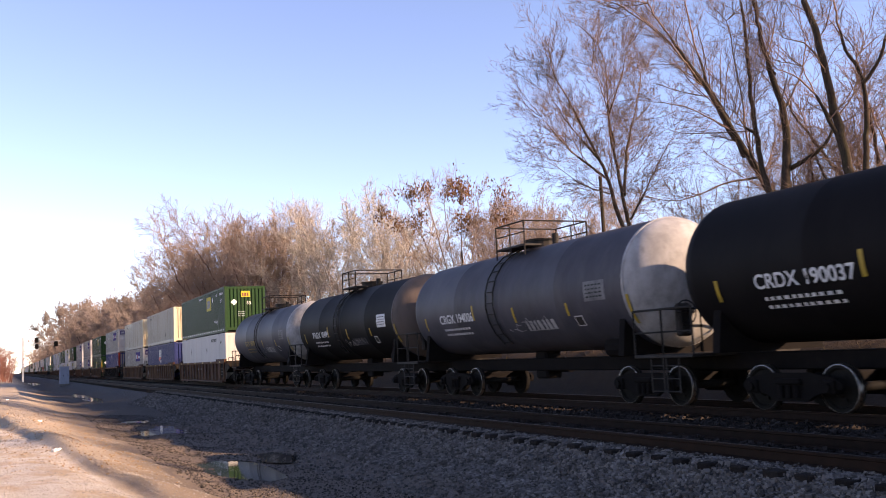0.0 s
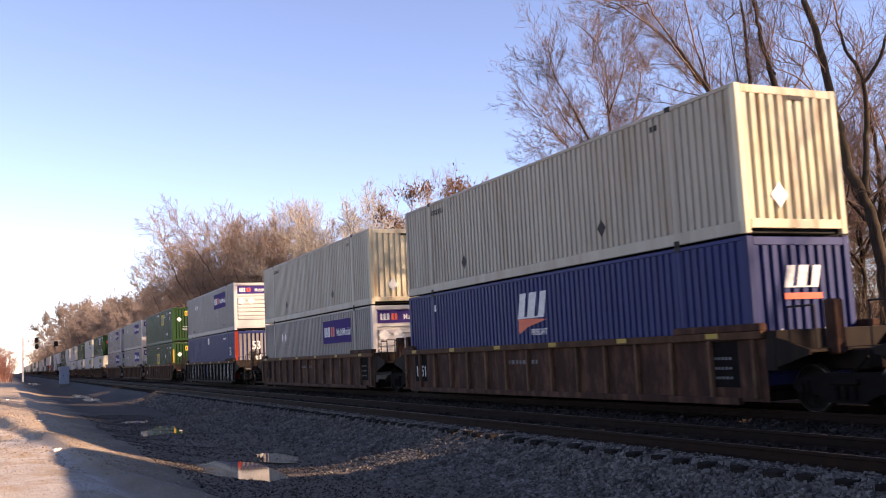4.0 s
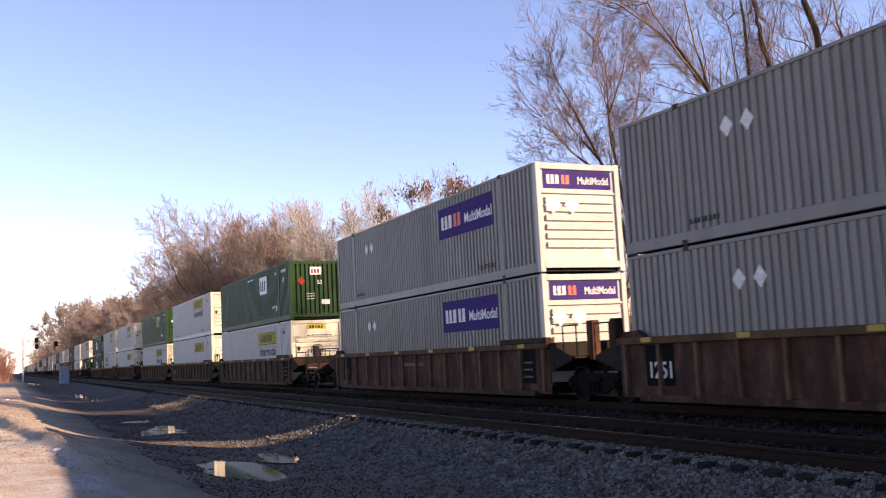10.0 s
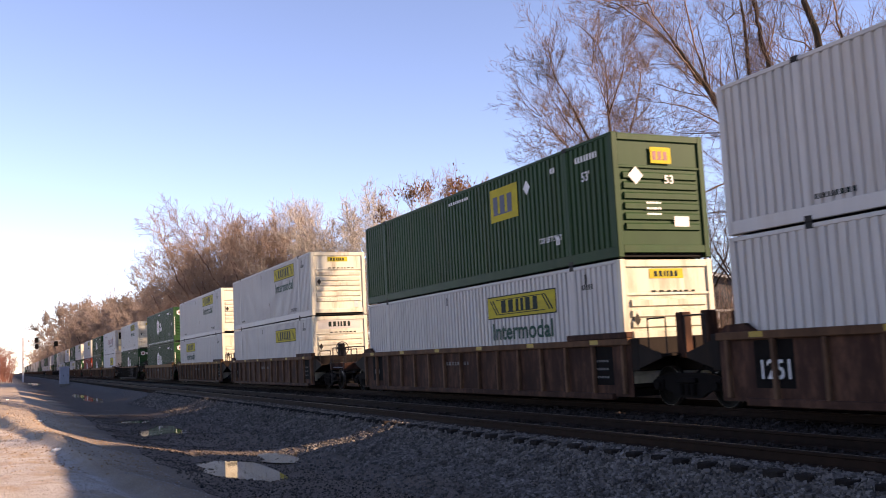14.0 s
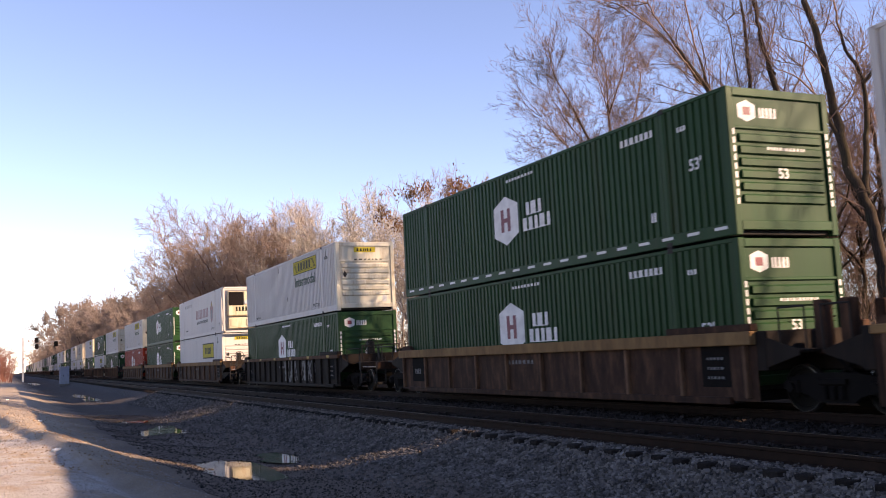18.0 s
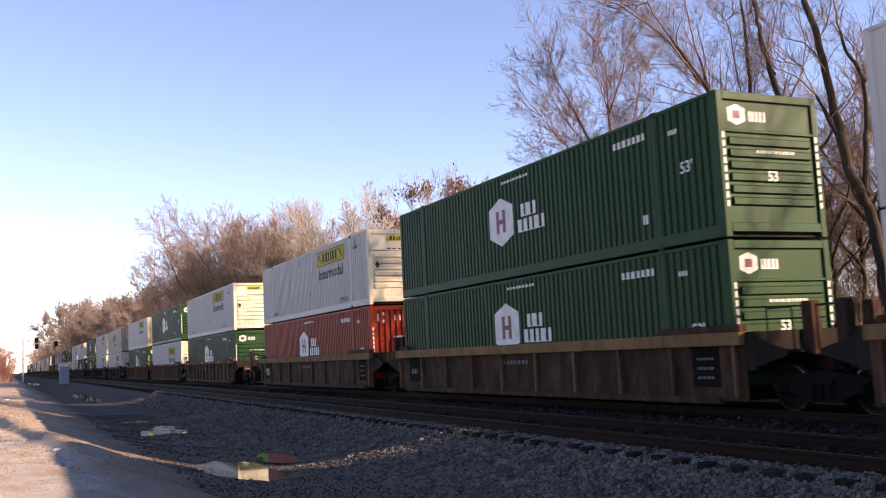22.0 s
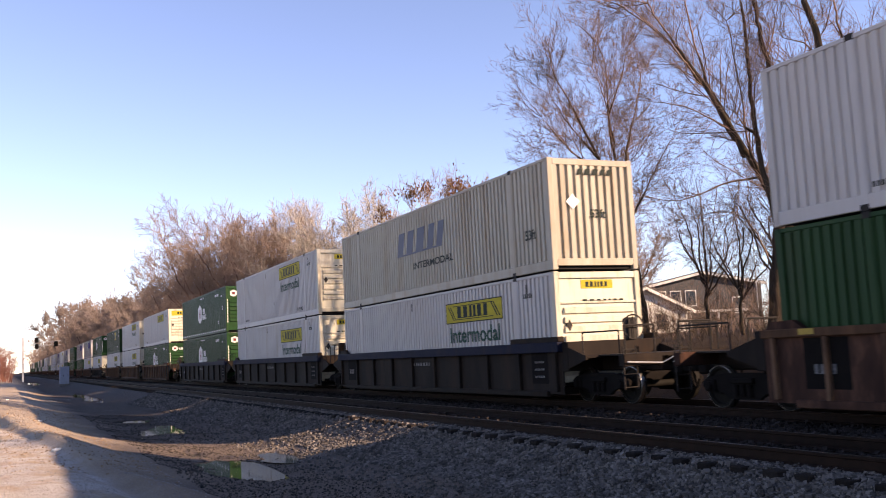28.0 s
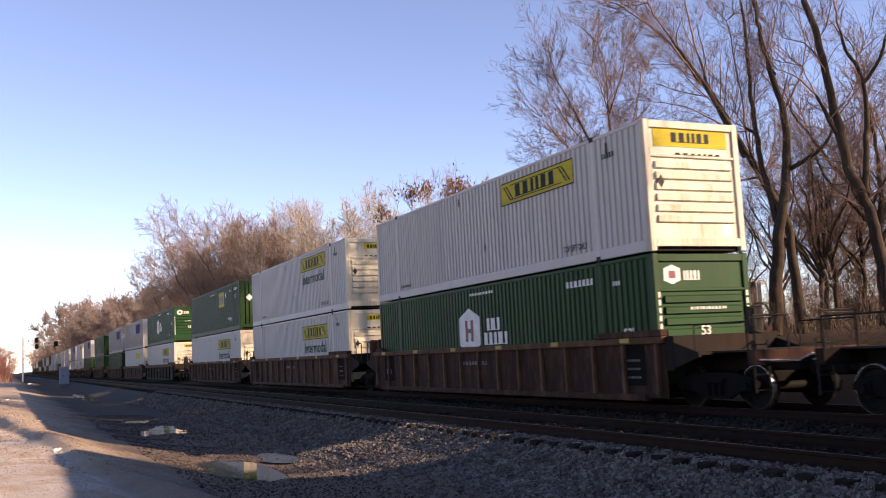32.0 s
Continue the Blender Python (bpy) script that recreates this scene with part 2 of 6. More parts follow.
    def slab(self, poly, axis, a, b):
        """A flat polygon pushed along an axis from a to b."""
        def put(u, w, d):
            p = [u, w]
            p.insert(axis, d)
            return tuple(p)
        n = len(poly)
        v = [put(u, w, a) for u, w in poly] + [put(u, w, b) for u, w in poly]
        return self.add(v, [tuple(range(n))[::-1], tuple(range(n, 2 * n))] + [(k, (k + 1) % n, n + (k + 1) % n, n + k) for k in range(n)])

    def mesh(self, name, smooth=False):
        me = bpy.data.meshes.new(name)
        me.from_pydata(self.v, [], self.f)
        me.update()
        bm = bmesh.new()
        bm.from_mesh(me)
        bmesh.ops.recalc_face_normals(bm, faces=bm.faces)
        bm.to_mesh(me)
        bm.free()
        if smooth:
            me.polygons.foreach_set("use_smooth", [True] * len(me.polygons))
            me.set_sharp_from_angle(angle=radians(38))
        return me


def part(name, me, material, parent, label="", at=None):
    """One mesh object under a thing or a part. The material hangs on the object, so alike parts share the mesh."""
    if isinstance(me, Geo):
        me = me.mesh(name)
    if not me.materials:
        me.materials.append(None)
    ob = new(name, me)
    ob.material_slots[0].link = "OBJECT"
    ob.material_slots[0].material = M[material] if isinstance(material, str) else material
    ob.parent = parent
    if at:
        ob.location = at
    if label:
        ob["label"] = label
    return ob


CACHE = {}


def cached(key, make, smooth=False):
    if key not in CACHE:
        CACHE[key] = make().mesh(str(key[0]), smooth)
    return CACHE[key]


def empty(name, m, label, category, group=""):
    e = new(name)
    e.matrix_world = m
    e.empty_display_size = 0.3
    return tagged(e, label, category, group)


MOVING = []      # (thing, x, y at the start, z): everything that rides on the train
TRACK, SPEED = 13.59, 16.563

# ================= ground =================
PX = [-300, -40, -6, -2.0, -0.6, 0.64, 2.1, 3.6, 5.0, 5.9, 7.3, 8.15, 8.6, 16.0, 16.6, 17.6, 20.4, 24.0, 30.0, 45.0, 80.0, 400.0]
PZ = [0.6, 0.3, 0.05, -0.02, -0.08, -0.14, -0.52, -0.77, -0.83, -0.82, -0.56, -0.205, -0.185, -0.20, -0.3, -0.35, 1.35, 1.5, 1.5, 1.9, 3.0, 6.0]
PUDDLES = [(4.22, 19.9, 0.42, 2.2), (4.02, 23.9, 0.2, 0.7), (5.65, 21.4, 0.36, 0.8), (3.75, 31.2, 0.40, 1.5), (4.6, 32.6, 0.5, 1.1), (5.05, 35.0, 0.35, 0.9), (4.2, 40.6, 0.6, 1.0), (5.7, 80.0, 0.5, 8.0), (3.7, 188.0, 0.8, 18.0)]
WATER_Z = -0.845
BERMS = [([1.98, 1.75, 1.3, 0.9, 0.42, 0.0, -0.5, -1.1], [11.0, 14, 17, 20, 24, 28, 35, 60], 0.20, 0.055, 1.2), ([1.45, 1.1, 0.69, -0.13, -1.2], [11.0, 13.4, 16, 17.5, 19.5], 0.07, 0.045, 0.35)]


def ground_z(x, y):
    z = np.interp(x, PX, PZ)
    swale = np.clip((x + 0.5) / 2.0, 0, 1) * np.clip((8.2 - x) / 1.5, 0, 1)
    z = z + swale * (0.035 * np.sin(0.9 * y + 1.3 * x) + 0.03 * np.sin(0.37 * y - 0.8 * x + 1.0) + 0.02 * np.sin(2.3 * y + 2.9 * x))
    left = np.clip((0.9 - x) / 1.5, 0, 1)
    z = z + left * (0.02 * np.sin(1.1 * y + 2 * x) + 0.03 * np.sin(0.31 * y) + 0.030 * np.sin(4.6 * y + 1.6 * x + np.sin(2.1 * x)) + 0.018 * np.sin(8.3 * y - 2.4 * x))
    # a low berm along the bank with its steep face away from the sun, and a wheel rut before it
    for xs, ys, high, face, back in BERMS:
        u = x - np.interp(y, ys, xs)
        fade = np.clip((y - ys[0]) / 1.5 + 0.3, 0, 1) * np.clip((ys[-1] - y) / 8.0, 0, 1)
        z = z + fade * high * (1 / (1 + np.exp(np.clip(-u / face, -40, 40)))) * np.exp(-np.clip(u / back, 0, 9) ** 2) * (1 + 0.12 * np.sin(0.9 * y) + 0.08 * np.sin(2.3 * y))
    for px, py, sx, sy in PUDDLES:
        d = ((x - px) / sx) ** 2 + ((y - py) / sy) ** 2
        z = z - (0.11 + 0.040 * np.sin(7.1 * x + 2.3 * y) + 0.035 * np.sin(3.7 * y - 11.0 * x + px) + 0.03 * np.sin(6.3 * y + 5.0 * x)) * np.exp(-0.55 * d ** 1.5)
    return z


def sheet(name, xs, ys, zf):
    gx, gy = np.meshgrid(xs, ys)
    v = np.stack([gx, gy, zf(gx, gy)], -1).reshape(-1, 3)
    a, b = len(xs), len(ys)
    i = (np.arange(b - 1)[:, None] * a + np.arange(a - 1)[None]).ravel()
    me = bpy.data.meshes.new(name)
    me.from_pydata(v.tolist(), [], np.stack([i, i + 1, i + a + 1, i + a], 1).tolist())
    me.polygons.foreach_set("use_smooth", [True] * len(me.polygons))
    return me


def ground_material():
    m = bpy.data.materials.new("track_side_ground")
    m.use_nodes = True
    n, l = m.node_tree.nodes, m.node_tree.links
    b = n["Principled BSDF"]
    b.inputs["Specular IOR Level"].default_value = 0.12
    geo = n.new("ShaderNodeNewGeometry")
    sep = n.new("ShaderNodeSeparateXYZ")
    l.new(geo.outputs["Position"], sep.inputs[0])

    def noise_node(scale, detail=6, rough=0.6):
        t = n.new("ShaderNodeTexNoise")
        t.inputs["Scale"].default_value, t.inputs["Detail"].default_value, t.inputs["Roughness"].default_value = scale, detail, rough
        l.new(geo.outputs["Position"], t.inputs["Vector"])
        return t.outputs[0]

    def ramp(src, stops):
        r = n.new("ShaderNodeValToRGB")
        while len(r.color_ramp.elements) < len(stops):
            r.color_ramp.elements.new(0.5)
        for e, (p, c) in zip(r.color_ramp.elements, stops):
            e.position, e.color = p, (*c, 1)
        l.new(src, r.inputs[0])
        return r.outputs[0]

    def blend(f, a, c, kind="MIX"):
        x = n.new("ShaderNodeMixRGB")
        x.blend_type = kind
        for k, s in enumerate((f, a, c)):
            if isinstance(s, (int, float)):
                x.inputs[k].default_value = s
            elif isinstance(s, tuple):
                x.inputs[k].default_value = (*s, 1)
            else:
                l.new(s, x.inputs[k])
        return x.outputs[0]

    def maths(op, a, c):
        x = n.new("ShaderNodeMath")
        x.operation = op
        for k, s in enumerate((a, c)):
            if isinstance(s, (int, float)):
                x.inputs[k].default_value = s
            else:
                l.new(s, x.inputs[k])
        return x.outputs[0]

    wob = maths("MULTIPLY", maths("SUBTRACT", noise_node(0.35, 5), 0.5), 3.2)
    wx = maths("ADD", sep.outputs[0], wob)

    def band(lo, hi):
        r = n.new("ShaderNodeMapRange")
        r.inputs["From Min"].default_value, r.inputs["From Max"].default_value = lo, hi
        r.interpolation_type = "SMOOTHSTEP"
        l.new(wx, r.inputs[0])
        return r.outputs[0]

    fine = noise_node(46, 8, 0.85)
    mid = noise_node(3.0, 6, 0.65)
    gravel = blend(mid, ramp(fine, [(0.36, (0.15, 0.13, 0.115)), (0.5, (0.50, 0.46, 0.43)), (0.66, (0.70, 0.655, 0.62))]), (0.70, 0.655, 0.615), "MULTIPLY")
    gravel = blend(0.55, gravel, ramp(fine, [(0.36, (0.19, 0.165, 0.148)), (0.62, (0.66, 0.62, 0.585))]))
    leafy = blend(mid, ramp(fine, [(0.34, (0.14, 0.09, 0.05)), (0.5, (0.34, 0.25, 0.175)), (0.66, (0.56, 0.46, 0.36))]), (0.34, 0.265, 0.20))
    mud = blend(mid, ramp(fine, [(0.36, (0.042, 0.033, 0.028)), (0.52, (0.155, 0.12, 0.098)), (0.66, (0.34, 0.27, 0.225))]), (0.135, 0.102, 0.082))
    earth = blend(mid, ramp(fine, [(0.34, (0.075, 0.054, 0.038)), (0.5, (0.25, 0.19, 0.14)), (0.66, (0.44, 0.355, 0.28))]), (0.21, 0.152, 0.11))
    # Shade over the far swale is put into the mud's colour as a darker mix.
    far_shade = n.new("ShaderNodeMapRange")
    far_shade.inputs["From Min"].default_value, far_shade.inputs["From Max"].default_value = 27.0, 40.0
    l.new(maths("ADD", sep.outputs[1], maths("MULTIPLY", wob, 4.0)), far_shade.inputs[0])
    mud = blend(maths("MULTIPLY", far_shade.outputs[0], 0.85), mud, blend(mid, (0.028, 0.023, 0.022), (0.062, 0.050, 0.046)))
    pr = n.new("ShaderNodeMapRange")
    pr.inputs["From Min"].default_value, pr.inputs["From Max"].default_value = 0.46, 0.62
    l.new(noise_node(0.9, 7, 0.7), pr.inputs[0])
    patch = pr.outputs[0]
    ball = ramp(fine, [(0.36, (0.014, 0.013, 0.013)), (0.55, (0.065, 0.060, 0.060)), (0.68, (0.15, 0.14, 0.14))])
    woods = blend(mid, (0.035, 0.024, 0.016), (0.085, 0.055, 0.034))
    ahead = n.new("ShaderNodeMapRange")
    ahead.inputs["From Min"].default_value, ahead.inputs["From Max"].default_value = 25.0, 28.5
    ahead.interpolation_type = "SMOOTHSTEP"
    l.new(maths("ADD", maths("ADD", sep.outputs[1], maths("MULTIPLY", sep.outputs[0], 8.0)), wob), ahead.inputs[0])
    c = blend(maths("MULTIPLY", ahead.outputs[0], 0.85), gravel, leafy)
    c = blend(maths("MULTIPLY", patch, band(-3.5, -0.6)), c, leafy)
    c = blend(band(0.9, 2.3), c, earth)
    c = blend(band(2.0, 3.4), c, mud)
    c = blend(band(6.0, 7.3), c, ball)
    # Between the tracks the ground is darker than on the shoulder.
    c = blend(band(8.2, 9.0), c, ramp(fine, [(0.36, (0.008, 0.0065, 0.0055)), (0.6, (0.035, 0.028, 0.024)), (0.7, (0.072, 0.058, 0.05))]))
    far = n.new("ShaderNodeMapRange")
    far.inputs["From Min"].default_value, far.inputs["From Max"].default_value = 16.8, 18.5
    l.new(sep.outputs[0], far.inputs[0])
    c = blend(far.outputs[0], c, woods)
    l.new(c, b.inputs["Base Color"])
    wet = n.new("ShaderNodeMapRange")
    wet.inputs["From Min"].default_value, wet.inputs["From Max"].default_value = -0.92, -0.87
    wet.inputs["To Min"].default_value, wet.inputs["To Max"].default_value = 0.35, 0.9
    l.new(sep.outputs[2], wet.inputs[0])
    l.new(wet.outputs[0], b.inputs["Roughness"])
    bp = n.new("ShaderNodeBump")
    bp.inputs["Strength"].default_value, bp.inputs["Distance"].default_value = 1.0, 0.05
    l.new(noise_node(14, 10, 0.8), bp.inputs["Height"])
    l.new(bp.outputs[0], b.inputs["Normal"])
    return m


gx = np.unique(np.concatenate([np.linspace(-300, -8, 14), np.linspace(-8, -2, 13), np.arange(-2, 3, 0.09), np.arange(3, 9, 0.15), np.linspace(9, 20, 20), np.linspace(20, 400, 24)]))
gy = np.unique(np.concatenate([np.linspace(-200, -4, 12), np.linspace(-4, 8, 14), np.arange(8, 45, 0.12), 45 * (2000 / 45) ** np.linspace(0, 1, 130)]))
ground = new("ground", sheet("ground", gx, gy, ground_z))
ground.data.materials.append(ground_material())
tagged(ground, "gravel bank, muddy swale and grey ballast beside the tracks", "ground", kind="structure")

water = mat("muddy_puddle_water", (0.030, 0.028, 0.026), (0.024, 0.022, 0.020), 1.0, 0.035, 0, 0.02, 2.0)
for k, (px, py, sx, sy) in enumerate(PUDDLES):
    g = Geo()
    ring = [(px + 1.7 * sx * math.cos(a), py + 1.7 * sy * math.sin(a), WATER_Z + 0.004 * (k % 3)) for a in np.linspace(0, 2 * math.pi, 40, endpoint=False)]
    g.add(ring, [tuple(range(40))])
    w = new("puddle", g.mesh("puddle"))
    w.data.materials.append(water)
    tagged(w, "shallow muddy puddle that mirrors the train and the sky", "puddle", "puddles in the swale", kind="structure")


def stones(name, count, xr, yr, size, material, label, seed, lift=0.0):
    """Loose stones, each a rough eight-cornered lump, scattered on the ground."""
    rng = np.random.default_rng(seed)
    base = np.array([(sx, sy, sz) for sx in (-1, 1) for sy in (-1, 1) for sz in (-1, 1)], float) * 0.5
    quads = np.array([(0, 1, 3, 2), (4, 6, 7, 5), (0, 4, 5, 1), (2, 3, 7, 6), (0, 2, 6, 4), (1, 5, 7, 3)])
    x = rng.uniform(*xr, count)
    u = rng.uniform(0, 1, count)
    y = yr[0] * (yr[1] / yr[0]) ** u
    s = size * rng.uniform(0.55, 1.5, (count, 1, 1)) * (1 + 0.012 * y[:, None, None])
    v = base[None] * s * rng.uniform(0.6, 1.3, (count, 1, 3)) + rng.normal(0, 0.10, (count, 8, 3)) * s
    a = rng.uniform(0, 6.28, count)
    t = rng.uniform(-0.7, 0.7, count)
    ca, sa, ct, st = np.cos(a)[:, None], np.sin(a)[:, None], np.cos(t)[:, None], np.sin(t)[:, None]
    X, Y, Z = v[..., 0], v[..., 1] * ct - v[..., 2] * st, v[..., 1] * st + v[..., 2] * ct
    z = ground_z(x, y) + lift + s[:, 0, 0] * 0.12
    w = np.stack([X * ca - Y * sa + x[:, None], X * sa + Y * ca + y[:, None], Z + z[:, None]], -1).reshape(-1, 3)
    f = (quads[None] + 8 * np.arange(count)[:, None, None]).reshape(-1, 4)
    me = bpy.data.meshes.new(name)
    me.from_pydata(w.tolist(), [], f.tolist())
    me.materials.append(material)
    return tagged(new(name, me), label, "stones", kind="stuff")


def island_tint(m, amount):
    """Each loose piece of a joined mesh gets a lightness of its own."""
    n, l = m.node_tree.nodes, m.node_tree.links
    b = n["Principled BSDF"]
    src = b.inputs["Base Color"].links[0].from_socket
    g, hv, mr = n.new("ShaderNodeNewGeometry"), n.new("ShaderNodeHueSaturation"), n.new("ShaderNodeMapRange")
    mr.inputs["To Min"].default_value, mr.inputs["To Max"].default_value = 1 - amount, 1 + amount
    l.new(g.outputs["Random Per Island"], mr.inputs[0])
    l.new(mr.outputs[0], hv.inputs["Value"])
    l.new(src, hv.inputs["Color"])
    l.new(hv.outputs[0], b.inputs["Base Color"])


island_tint(M["stone"], 0.55)
island_tint(M["gravel"], 0.25)
island_tint(M["leaf"], 0.4)
island_tint(M["clod"], 0.7)
island_tint(M["bed"], 0.6)
stones("ballast_stones", 44000, (6.4, 8.6), (5.2, 60.0), 0.033, M["stone"], "coarse crushed grey ballast stones on the shoulder", 3)
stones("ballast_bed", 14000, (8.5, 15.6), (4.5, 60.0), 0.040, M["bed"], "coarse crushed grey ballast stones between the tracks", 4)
stones("fallen_stones", 5000, (5.5, 6.8), (6.5, 42.0), 0.028, M["stone"], "stray ballast stones in the muddy swale", 5)
stones("gravel_stones", 11000, (-2.5, 2.6), (9.5, 30.0), 0.0085, M["gravel"], "small pale gravel stones on the bank", 6)
stones("mud_clods", 12000, (2.8, 5.6), (9.0, 45.0), 0.017, M["clod"], "dark wet lumps of earth in the swale", 8)
stones("leaf_litter", 2600, (-2.6, 2.6), (16.0, 48.0), 0.013, M["leaf"], "dry brown fallen leaves on the bank", 7)


# ================= tracks =================
def rail_mesh():
    prof = [(-0.07, -0.17), (0.07, -0.17), (0.07, -0.158), (0.012, -0.14), (0.012, -0.045), (0.036, -0.035), (0.036, -0.006),
            (0.028, 0.0), (-0.028, 0.0), (-0.036, -0.006), (-0.036, -0.035), (-0.012, -0.045), (-0.012, -0.14), (-0.07, -0.158)]
    return Geo().slab([(x, z) for x, z in prof], 1, -60.0, 1500.0)


def track(cx, label):
    bed = empty("railway_track", pose(cx, 0, 0), label, "railway track", "parallel tracks")
    bed["kind"] = "structure"
    for s in (-0.752, 0.752):
        r = part("rail", cached(("rail",), rail_mesh), "rail", bed, "rusty steel rail")
        r.location.x = s
        h = part("rail_head", cached(("rail_head",), lambda: Geo().box(-0.024, 0.024, -60, 1500, 0.0015, 0.004)), "railtop", r, "worn bright rail head")
    rng = random.Random(int(cx * 10))
    for k in range(130):
        y = -6 + k * 0.54
        t = part("tie", cached(("tie",), lambda: Geo().cbox(-1.3, 1.3, -0.115, 0.115, -0.36, -0.172, 0.015)), "tie", bed)
        t.location = (rng.uniform(-0.04, 0.04), y + rng.uniform(-0.03, 0.03), rng.uniform(-0.012, 0.0))
        t.rotation_euler.z = rng.uniform(-0.02, 0.02)
    g = Geo()
    for k in range(920):
        y = 64.2 + k * 0.54
        g.box(-1.3, 1.3, y - 0.115, y + 0.115, -0.36, -0.175)
    tagged(part("far_ties", g, "tie", bed), kind="stuff")
    g = Geo()
    for k in range(120):
        for s in (-0.752, 0.752):
            y = -6 + k * 0.54
            g.cbox(s - 0.17, s + 0.17, y - 0.09, y + 0.09, -0.174, -0.163, 0.004)
    tagged(part("tie_plates", g, "rail", bed), kind="stuff")
    return bed


track(9.28, "empty near track of rusty rails on timber ties")
track(TRACK, "track of rusty rails on timber ties under the train")


# ================= rail trucks =================
def side_frame():
    g = Geo()
    top = [(-1.15, 0.52), (-1.0, 0.62), (-0.45, 0.70), (0.45, 0.70), (1.0, 0.62), (1.15, 0.52), (1.15, 0.42), (0.95, 0.42),
           (0.55, 0.30), (0.38, 0.20), (-0.38, 0.20), (-0.55, 0.30), (-0.95, 0.42), (-1.15, 0.42)]
    inner = 0.045
    g.slab(top, 0, -inner, inner)
    for s in (-1, 1):
        g.cbox(-0.10, 0.10, s * 0.9 - 0.14, s * 0.9 + 0.14, 0.34, 0.58, 0.02)
        g.tube((-0.15, s * 0.9, 0.45), (-0.08, s * 0.9, 0.45), 0.085, 10)
    for k in (-0.18, 0.0, 0.18):
        g.tube((-0.07, k, 0.26), (-0.07, k, 0.48), 0.06, 8)
    g.cbox(-0.12, 0.06, -0.3, 0.3, 0.5, 0.6, 0.02)
    return g


def wheelset():
    g = Geo()
    r = 0.42
    for s in (-1, 1):
        x = s * 0.752
        g.lathe_x([(x - s * 0.06, 0.10), (x - s * 0.045, 0.12), (x - s * 0.02, 0.30), (x - s * 0.055, r - 0.09), (x - s * 0.065, r + 0.025),
                   (x - s * 0.03, r + 0.02), (x - s * 0.02, r), (x + s * 0.065, r - 0.006), (x + s * 0.065, r - 0.07), (x + s * 0.02, r - 0.10),
                   (x + s * 0.03, 0.16), (x + s * 0.085, 0.12), (x + s * 0.085, 0.0)], 0, 0, 24)
        for k in range(3):
            a = 2 * math.pi * k / 3
            g.cbox(x + s * 0.06 - 0.01, x + s * 0.06 + 0.01, 0.22 * math.cos(a) - 0.03, 0.22 * math.cos(a) + 0.03, 0.22 * math.sin(a) - 0.03, 0.22 * math.sin(a) + 0.03)
    g.tube((-0.95, 0, 0), (0.95, 0, 0), 0.085, 10)
    return g


def tread_ring():
    g = Geo()
    for s in (-1,):
        x = s * 0.752
        g.lathe_x([(x - s * 0.018, 0.4205), (x + s * 0.064, 0.4155), (x + s * 0.0665, 0.412), (x + s * 0.0668, 0.402)], 0, 0, 32)
    return g


SPINNING = []


def truck(parent, y):
    t = part("truck", cached(("bolster",), lambda: Geo().cbox(-1.0, 1.0, -0.2, 0.2, 0.42, 0.66, 0.03)), "truck", parent, "grimy cast steel wheel truck", (0, y, 0))
    for s in (-1, 1):
        f = part("side_frame", cached(("side_frame", s), lambda: side_frame()), "truck", t, at=(s * 1.0, 0, 0))
        if s > 0:
            f.rotation_euler.z = math.pi
    for k in (-0.9, 0.9):
        w = part("wheelset", cached(("wheelset",), wheelset, True), "wheel", t, "steel wheels with bright treads", (0, k, 0.42))
        part("tread", cached(("tread",), tread_ring, True), "tread", w)
        SPINNING.append((w, k))
    return t


# ================= containers =================
CL, CW, CH = 16.154, 1.295, 2.896


def corrugated(length, height, pitch, depth):
    """A sheet in the y-z plane, facing -x, with trapezoid folds along z."""
    g = Geo()
    n = round(length / pitch)
    p = length / n
    prof = []
    for k in range(n):
        y = k * p
        prof += [(0.0, y), (0.0, y + 0.52 * p), (depth, y + 0.60 * p), (depth, y + 0.92 * p)]
    prof.append((0.0, length))
    v = [(x, y, z) for x, y in prof for z in (0, height)]
    g.add(v, [(2 * k, 2 * k + 1, 2 * k + 3, 2 * k + 2) for k in range(len(prof) - 1)])
    return g


def end_sheet():
    """Front wall of vertical folds."""
    g = Geo()
    n, w = 10, 2.28
    p = w / n
    prof = []
    for k in range(n):
        x = -w / 2 + k * p
        prof += [(x, 0.0), (x + 0.52 * p, 0.0), (x + 0.60 * p, 0.055), (x + 0.92 * p, 0.055)]
    prof.append((w / 2, 0.0))
    v = [(x, y + 0.01, z) for x, y in prof for z in (0.18, 2.76)]
    return g.add(v, [(2 * k, 2 * k + 1, 2 * k + 3, 2 * k + 2) for k in range(len(prof) - 1)])


